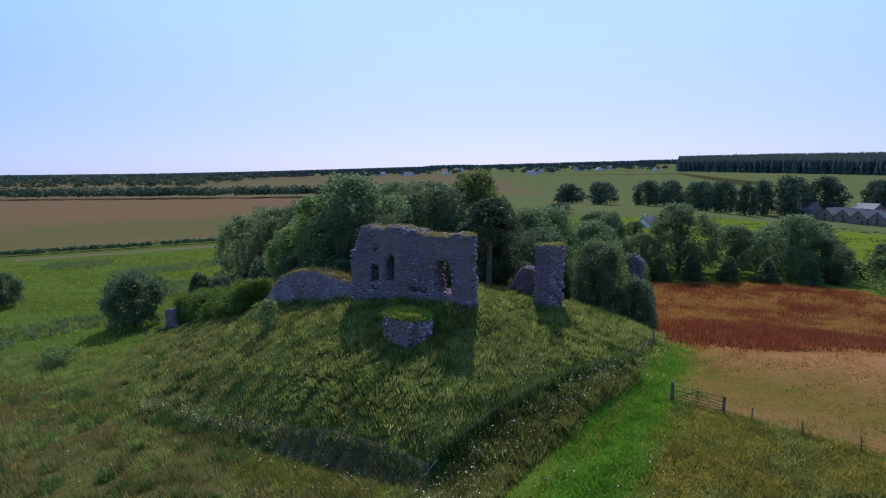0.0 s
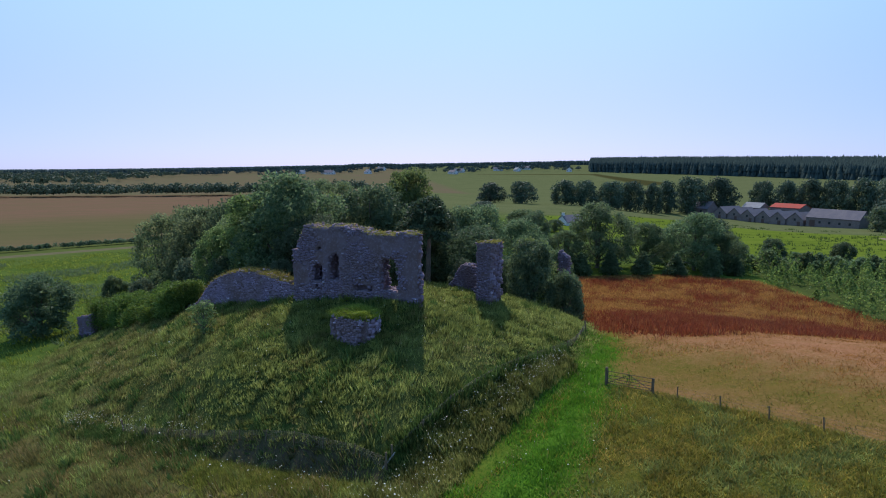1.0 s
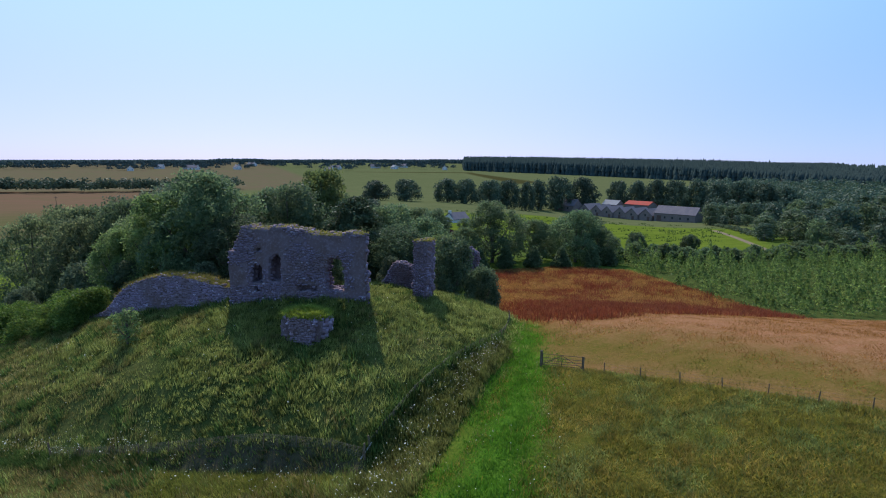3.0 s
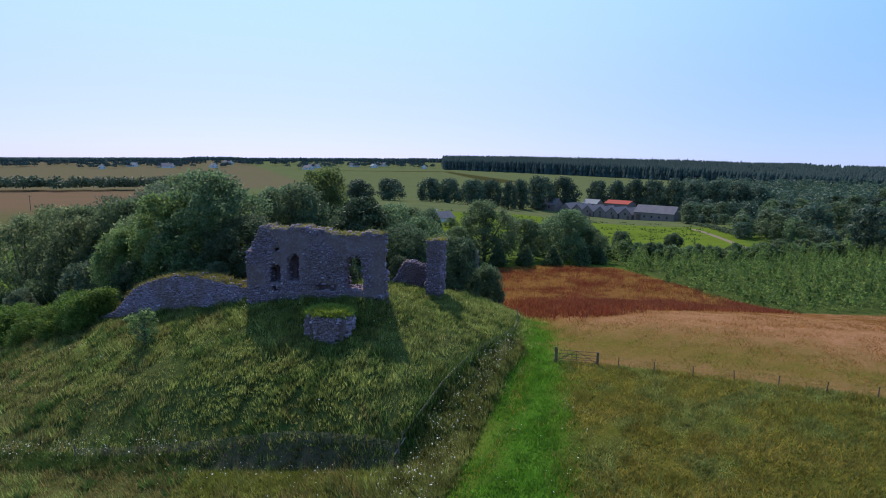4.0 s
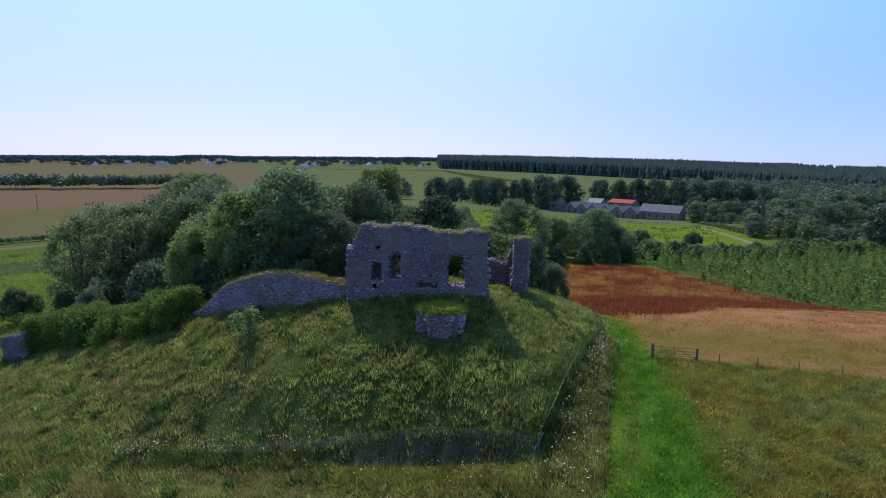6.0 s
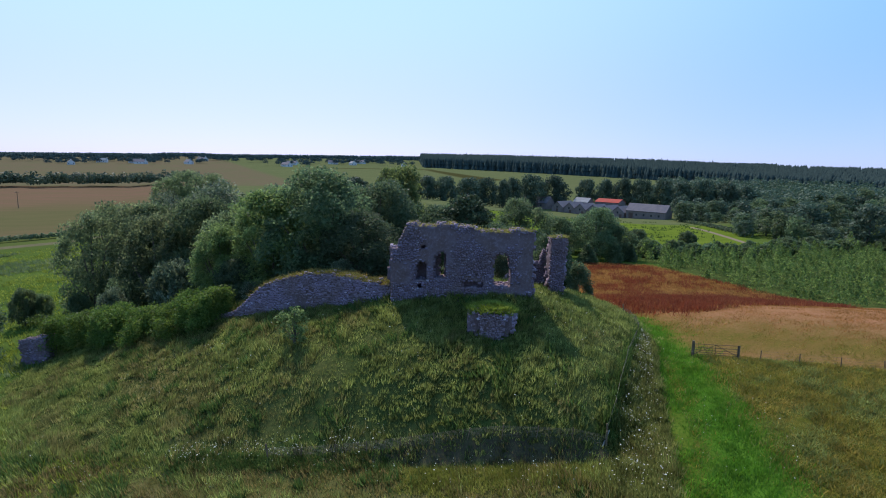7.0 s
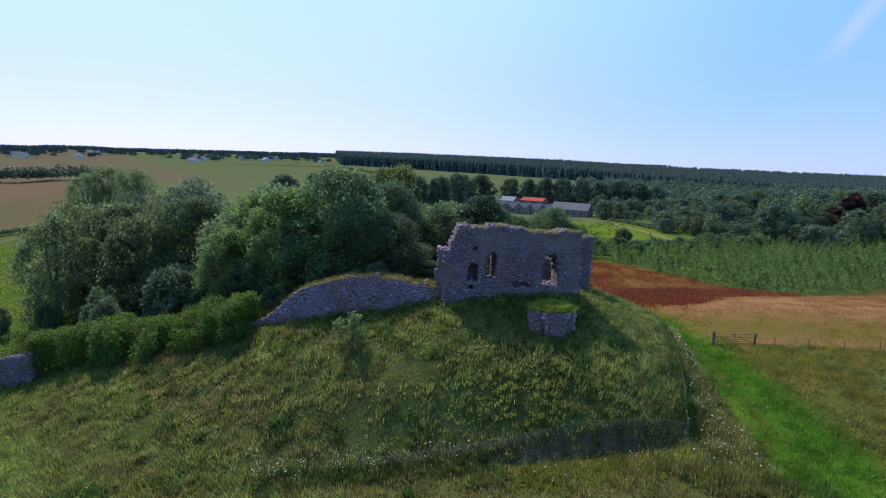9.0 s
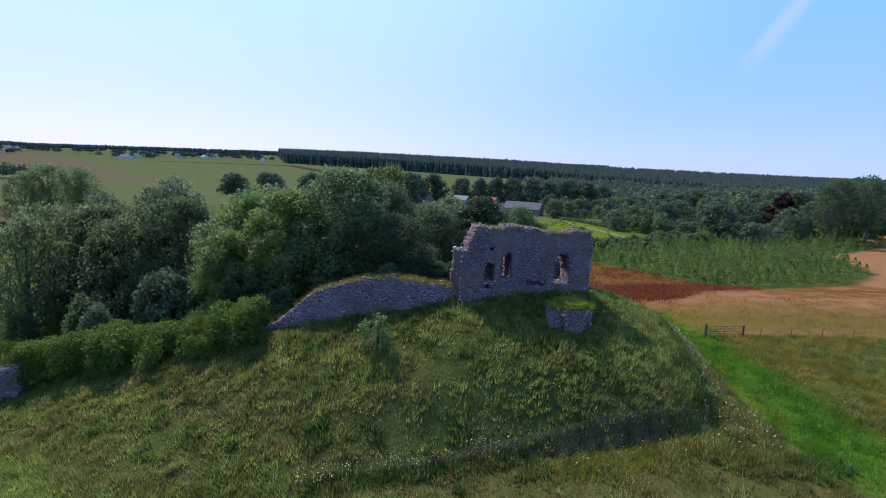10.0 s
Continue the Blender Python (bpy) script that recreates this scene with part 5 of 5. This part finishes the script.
def umbels():
    """White flower heads on stalks, thick outside the fence and thin over the mound."""
    rng = np.random.default_rng(81)
    a, b = np.array([-1.0, 28.3]), np.array([14.4, 40.0])
    out = np.array([b[1] - a[1], a[0] - b[0]]) / np.linalg.norm(b - a)
    t = rng.uniform(-0.2, 0.95, 520)
    o = (0.15 + 0.8 * rng.random(520)) * np.interp(28 + 11.7 * t, VERGE[0], VERGE[1])
    p = [a + t[:, None] * (b - a) + o[:, None] * out]
    c = np.array([(-10 - 16 * q, 34.2 + 9.0 * q) for q in rng.random(17)])
    p.append(np.repeat(c, 14, 0) + rng.normal(size=(17 * 14, 2)) * 0.35)
    q = rng.random(80)
    p.append(np.stack([-2 - 10 * q, 26.4 + 6.0 * q], 1) + rng.normal(size=(80, 2)) * 0.8)
    p.append(np.stack(scatter(rng, 1100, -40, 16, 20, 56, lambda x, y: (waves(x, y, 2.2, 3.0) > 0.45) & (x * 0.55 + y > 18)), 1))
    p = np.concatenate(p)
    n, z = len(p), height(p[:, 0], p[:, 1]) + rng.uniform(0.45, 0.95, len(p))
    ring = np.arange(6) * math.pi / 3
    r = (rng.uniform(0.012, 0.036, n) * (1 + 0.6 * (rng.random(n) < 0.2)))[:, None]
    tilt = rng.normal(size=(n, 2)) * 0.35
    dx, dy = r * np.cos(ring), r * np.sin(ring)
    v = np.stack([p[:, :1] + dx, p[:, 1:] + dy, z[:, None] + tilt[:, :1] * dx + tilt[:, 1:] * dy], -1)
    top = np.stack([p[:, 0], p[:, 1], z + 0.025], -1)[:, None]
    v = np.concatenate([v, top], 1).reshape(-1, 3)
    i = 7 * np.arange(n)[:, None]
    f = np.concatenate([np.stack([i + k, i + (k + 1) % 6, i + 6], -1) for k in range(6)], 1).reshape(-1, 3)
    tagged(new("white_flowers", mesh_np("white_flowers", v, f, M_PETAL)), "white umbel flowers along the fence and over the mound", "flowers", kind="stuff")
    v, f = blades(rng, p[:, 0], p[:, 1], 0.01, 0.012)
    v = v.reshape(-1, 3, 3)
    v[:, 2] = np.stack([p[:, 0], p[:, 1], z], -1)
    tagged(new("flower_stalks", mesh_np("flower_stalks", v.reshape(-1, 3), f, M_RANK)), "thin green stalks of the white flowers", "flowers", kind="stuff")


umbels()

# ---- fences and gate ----
def make_post(h, r):
    bm = bmesh.new()
    tube(bm, [(0, 0, -0.4), (0.01, 0, h * 0.5), (0.015, 0.01, h - 0.03), (0.015, 0.01, h)], [r, r * 0.97, r * 0.95, r * 0.7], 7)
    me = bpy.data.meshes.new("post")
    bm.to_mesh(me)
    bm.free()
    me.materials.append(M_WOOD)
    return me


POST, STOUT = make_post(0.85, 0.04), make_post(1.1, 0.07)


def fence(name, pts, gap, label, heights=(0.28, 0.54, 0.78), lean=0.06, stout_ends=True, netting=False):
    """Posts and wires along a line on the ground; each post and each strand is a part."""
    rng = np.random.default_rng(len(name) + int(10 * abs(pts[0][0])))
    run = Run(pts)
    ob = thing(name, Matrix(), label, "fence")
    n = max(1, round(run.length / gap))
    tops = []
    for k in range(n + 1):
        p, d, _ = run.at(run.length * k / n)
        z = ground_z(p.x, p.y)
        o = new("post", STOUT if stout_ends and k in (0, n) else POST)
        o.parent = ob
        o.matrix_world = Matrix.Translation((p.x, p.y, z)) @ Euler((rng.normal() * lean, rng.normal() * lean, rng.uniform(0, 6))).to_matrix().to_4x4()
        tops.append((o.matrix_world, z))
    for h in heights:
        bm = bmesh.new()
        tube(bm, [m @ Vector((0.05, 0, h)) for m, z in tops], [0.005] * len(tops), 4)
        part("wire", bm, M_WIRE, ob)
    if netting:
        bm = bmesh.new()
        for (m, _), (m2, _) in zip(tops, tops[1:]):
            for h in (0.1, 0.2, 0.36, 0.46, 0.64, 0.72):
                tube(bm, [m @ Vector((0.05, 0, h)), m2 @ Vector((0.05, 0, h))], [0.006] * 2, 3)
            for k in range(14):
                a, b = (m @ Vector((0.05, 0, h)) * (1 - k / 14) + m2 @ Vector((0.05, 0, h)) * (k / 14) for h in (0.05, 0.76))
                tube(bm, [a, b], [0.006] * 2, 3)
        part("wire_netting", bm, M_NET, ob, "dull grey stock netting between the posts", kind="stuff")
    return ob


fence("field_fence", ((18.9, 31.1), (26.0, 21.2), (40.0, 2.0)), 2.7, "wooden posts with wire strands running from the field gate", stout_ends=False)
fence("mound_fence", ((-20.0, 39.6), (-12.6, 35.3), (-1.0, 28.3)), 2.2, "leaning wooden posts and wire along the foot of the mound", lean=0.1, netting=True)
fence("mound_fence", ((-0.6, 28.6), (14.4, 40.0), (19.0, 46.6)), 2.4, "wooden posts and netting up the side of the mound", lean=0.08, netting=True)
STRUT = tagged(new("fence_strut", make_post(1.35, 0.05)), "pale bare timber leaning on the fence corner", "post")
STRUT.matrix_world = Matrix.Translation((-1.35, 28.35, ground_z(-1.35, 28.35))) @ Euler((0, 0.75, 0.3)).to_matrix().to_4x4()
STRUT.data.materials[0] = M_PALEWOOD


def make_gate():
    a, b = Vector((15.75, 35.25, 0)), Vector((17.85, 32.35, 0))
    a.z, b.z = ground_z(a.x, a.y), ground_z(b.x, b.y)
    d = b - a
    w = d.xy.length
    m = Matrix.Translation(a) @ Matrix.Rotation(math.atan2(d.y, d.x), 4, "Z") @ Matrix.Shear("XZ", 4, (0, 0))
    gate = thing("field_gate", m, "closed brown metal five-bar field gate", "gate", )
    slope = d.z / w

    def bar(name, x0, z0, x1, z1, r=0.022):
        bm = bmesh.new()
        tube(bm, [(x0, 0, z0 + slope * x0), (x1, 0, z1 + slope * x1)], [r, r], 7)
        part(name, bm, M_STEEL, gate)

    for z in (0.18, 0.36, 0.56, 0.80, 1.10):
        bar("bar", 0.12, z, w - 0.1, z)
    bar("stile", 0.12, 0.14, 0.12, 1.14, 0.03)
    bar("stile", w - 0.1, 0.14, w - 0.1, 1.14, 0.03)
    bar("upright", w * 0.5, 0.18, w * 0.5, 1.10)
    bar("brace", 0.14, 0.2, w * 0.5, 1.08)
    bar("brace", w * 0.5, 1.08, w - 0.12, 0.2)
    for x, h, r in ((0.0, 1.4, 0.11), (w, 1.15, 0.07)):
        bm = bmesh.new()
        tube(bm, [(x, 0, -0.5), (x, 0, h - 0.05 + slope * x), (x, 0, h + slope * x)], [r, r, r * 0.75], 8)
        tagged(new("gate_post", bpy.data.meshes.new("gate_post")), "stout dark wooden gate post", "post", "gate posts")
        o = scene.objects[[q.name for q in scene.objects if q.name.startswith("gate_post")][-1]]
        bm.to_mesh(o.data)
        bm.free()
        o.data.materials.append(M_WOOD)
        o.matrix_world = m


make_gate()

def make_pole(x, y):
    """A timber pole with a cross-arm and two insulators."""
    ob = thing("utility_pole", Matrix.Translation((x, y, ground_z(x, y))), "thin grey timber utility pole in the field", "pole")
    bm = bmesh.new()
    tube(bm, [(0, 0, -0.8), (0, 0, 7.5)], [0.16, 0.1], 7)
    part("shaft", bm, M_WOOD, ob)
    bm = bmesh.new()
    box(bm, -0.8, -0.06, 6.9, 0.8, 0.06, 7.05)
    arm = part("cross_arm", bm, M_WOOD, ob)
    for q in (-0.7, 0.7):
        bm = bmesh.new()
        tube(bm, [(q, 0, 7.05), (q, 0, 7.25)], [0.06, 0.05], 6)
        part("insulator", bm, M_PALEWOOD, arm)


make_pole(-84.6, 302.0)

# ---- farm and houses ----
M_SLATE = rough_mat("slate_roof", (0.115, 0.105, 0.125), (0.15, 0.132, 0.145), (0.085, 0.08, 0.092), 0.4, 3.0, 0.85, 0.2, 0.03)
M_PALEROOF = rough_mat("pale_sheet_roof", (0.24, 0.245, 0.26), (0.21, 0.21, 0.22), (0.18, 0.175, 0.17), 0.3, 2.0, 0.85, 0.1, 0.02)
M_REDROOF = rough_mat("red_sheet_roof", (0.36, 0.045, 0.026), (0.30, 0.05, 0.034), (0.24, 0.042, 0.026), 0.3, 2.0, 0.85, 0.1, 0.02)
M_FARMWALL = rough_mat("farm_stone", (0.20, 0.155, 0.14), (0.16, 0.12, 0.11), (0.25, 0.21, 0.19), 0.5, 2.5, 0.9, 0.3, 0.04)
M_RENDER = rough_mat("white_render", (0.62, 0.61, 0.59), (0.56, 0.55, 0.53), (0.5, 0.49, 0.47), 0.3, 2.0, 0.9, 0.1, 0.02)
M_GLASS = rough_mat("dark_pane", (0.03, 0.035, 0.04), (0.04, 0.045, 0.05), None, 1.0, 4.0, 0.1, 0.0)
M_DOOR = rough_mat("barn_door", (0.10, 0.06, 0.05), (0.13, 0.08, 0.06), None, 1.0, 6.0, 0.7, 0.1, 0.01)


def make_house(name, x, y, turn, w, l, eaves, ridge, wall_mat, roof_mat, label, chimneys=0, windows=(), doors=(), group="", z=None):
    """A gabled building: w across the gable, l along the ridge (local y). windows and doors: (side, along, width, sill, head)."""
    m = Matrix.Translation((x, y, ground_z(x, y) if z is None else z)) @ Matrix.Rotation(radians(turn), 4, "Z")
    ob = thing(name, m, label, "building", group)
    bm = bmesh.new()
    prof = [(-w / 2, -1.5), (w / 2, -1.5), (w / 2, eaves), (0, ridge - 0.12), (-w / 2, eaves)]
    ends = [[bm.verts.new((px, s * l / 2, pz)) for px, pz in prof] for s in (-1, 1)]
    bm.faces.new(ends[0])
    bm.faces.new(ends[1][::-1])
    for i in range(5):
        bm.faces.new((ends[0][i], ends[1][i], ends[1][(i + 1) % 5], ends[0][(i + 1) % 5]))
    bmesh.ops.recalc_face_normals(bm, faces=bm.faces)
    part("wall", bm, wall_mat, ob)
    bm = bmesh.new()
    run, rise = w / 2 + 0.35, (ridge - eaves) * (1 + 0.35 / (w / 2))
    for s in (-1, 1):
        v = [bm.verts.new((px, py, pz + dz)) for dz in (0.0, 0.18) for px, py, pz in ((0, -l / 2 - 0.25, ridge), (0, l / 2 + 0.25, ridge), (s * run, l / 2 + 0.25, ridge - rise), (s * run, -l / 2 - 0.25, ridge - rise))]
        for q in ((0, 1, 2, 3), (4, 7, 6, 5), (0, 4, 5, 1), (1, 5, 6, 2), (2, 6, 7, 3), (3, 7, 4, 0)):
            bm.faces.new([v[i] for i in q])
    bmesh.ops.recalc_face_normals(bm, faces=bm.faces)
    roof = part("roof", bm, roof_mat, ob)
    for k in range(chimneys):
        bm = bmesh.new()
        cy = (-l / 2 + 0.6) if k == 0 else (l / 2 - 0.6)
        box(bm, -0.45, cy - 0.45, ridge - 0.6, 0.45, cy + 0.45, ridge + 1.1)
        box(bm, -0.52, cy - 0.52, ridge + 0.95, 0.52, cy + 0.52, ridge + 1.1)
        part("chimney", bm, wall_mat, roof)

    def opening(nm, mat, side, along, width, lo, hi):
        bm = bmesh.new()
        if side in ("a", "b"):
            s = -1 if side == "a" else 1
            box(bm, along - width / 2, s * l / 2 - 0.1, lo, along + width / 2, s * l / 2 + 0.04, hi)
        else:
            s = -1 if side == "l" else 1
            box(bm, s * w / 2 - 0.1, along - width / 2, lo, s * w / 2 + 0.04, along + width / 2, hi)
        return part(nm, bm, mat, ob)

    for q in windows:
        opening("window", M_GLASS, *q)
    for q in doors:
        opening("door", M_DOOR, *q)
    return ob


def farm():
    corner, e = Vector((232, 222, 0)), Vector((-0.34, 0.94, 0)).normalized()
    back = Vector((e.y, -e.x, 0))
    turn = math.degrees(math.atan2(-e.x, e.y))

    def at(along, behind):
        p = corner + e * along + back * behind
        return p.x, p.y

    win = tuple(("l", a, 1.0, 1.6, 2.8) for a in (-8, -3.5, 1, 5.5))
    make_house("barn", *at(12, 5), turn, 10, 24, 4.6, 8.6, M_FARMWALL, M_SLATE, "long stone barn with a slate roof at the farm", windows=win, doors=(("l", 9, 2.6, 0, 3.2),), group="farm buildings")
    for k in range(6):
        make_house("barn", *at(29 + 8.6 * k, 7 + 0.3 * k), turn + 90, 8.2, 16 + (k % 2) * 2, 3.2, 6.8, M_FARMWALL, M_SLATE, "gabled stone farm shed with a slate roof", windows=(("b", 0, 1.0, 2.6, 3.8),), doors=(("b", -2 + k % 3, 1.6, 0, 2.2),), group="farm buildings")
    make_house("barn", *at(90, 8), turn, 10, 15, 4.0, 8.2, M_FARMWALL, M_SLATE, "stone barn with a slate roof at the farm's end", windows=(("l", -3, 1.0, 1.6, 2.8), ("l", 2, 1.0, 1.6, 2.8)), group="farm buildings")
    make_house("cattle_shed", *at(67, 26), turn, 9, 11, 5.8, 8.6, M_FARMWALL, M_PALEROOF, "shed with a pale metal roof behind the steading", group="farm buildings")
    make_house("cattle_shed", *at(50, 32), turn, 11, 17, 6.6, 8.7, M_FARMWALL, M_REDROOF, "big shed with a red metal roof behind the steading", group="farm buildings")
    make_house("cottage", 79.8, 203.5, -68, 6, 9, 2.4, 4.8, M_RENDER, M_SLATE, "small white cottage half hidden by trees", 1, (("l", -3, 1.0, 1.0, 2.0), ("l", 3, 1.0, 1.0, 2.0)), z=ground_z(79.8, 203.5) - 1.0)


farm()
FAR = ((-145, 925, 10), (-68, 985, 60), (145, 885, 20), (345, 880, -20), (243, 967, 75), (32, 1050, 30), (-115, 1010, 80), (5, 912, 15), (165, 940, 40), (268, 930, 5), (-60, 960, 50), (300, 985, 35))
for k, (x, y, turn) in enumerate(FAR):
    win = tuple((s, q, 1.2, 1.0, 2.2) for s in ("l", "r", "a") for q in (-3.0, 2.5))
    make_house("house", x, y, turn, 8.5, 15 + 3 * (k % 3), 3.2, 6.6, M_RENDER, M_SLATE if k % 3 else M_PALEROOF, "white rendered house far across the fields", 2 if k % 2 else 1, win, (("r", 0, 1.1, 0, 2.1),), "far houses")

near = np.repeat(np.array([(x, y) for x, y, _ in FAR], float), 9, 0) + np.random.default_rng(91).normal(size=(9 * len(FAR), 2)) * (22, 14) + (0, 20)
forest("garden_trees", 92, (near[:, 0], near[:, 1]), 9, 4.8, M_HAZY_CONIFER, "trees round the far houses", 34, 1.5)
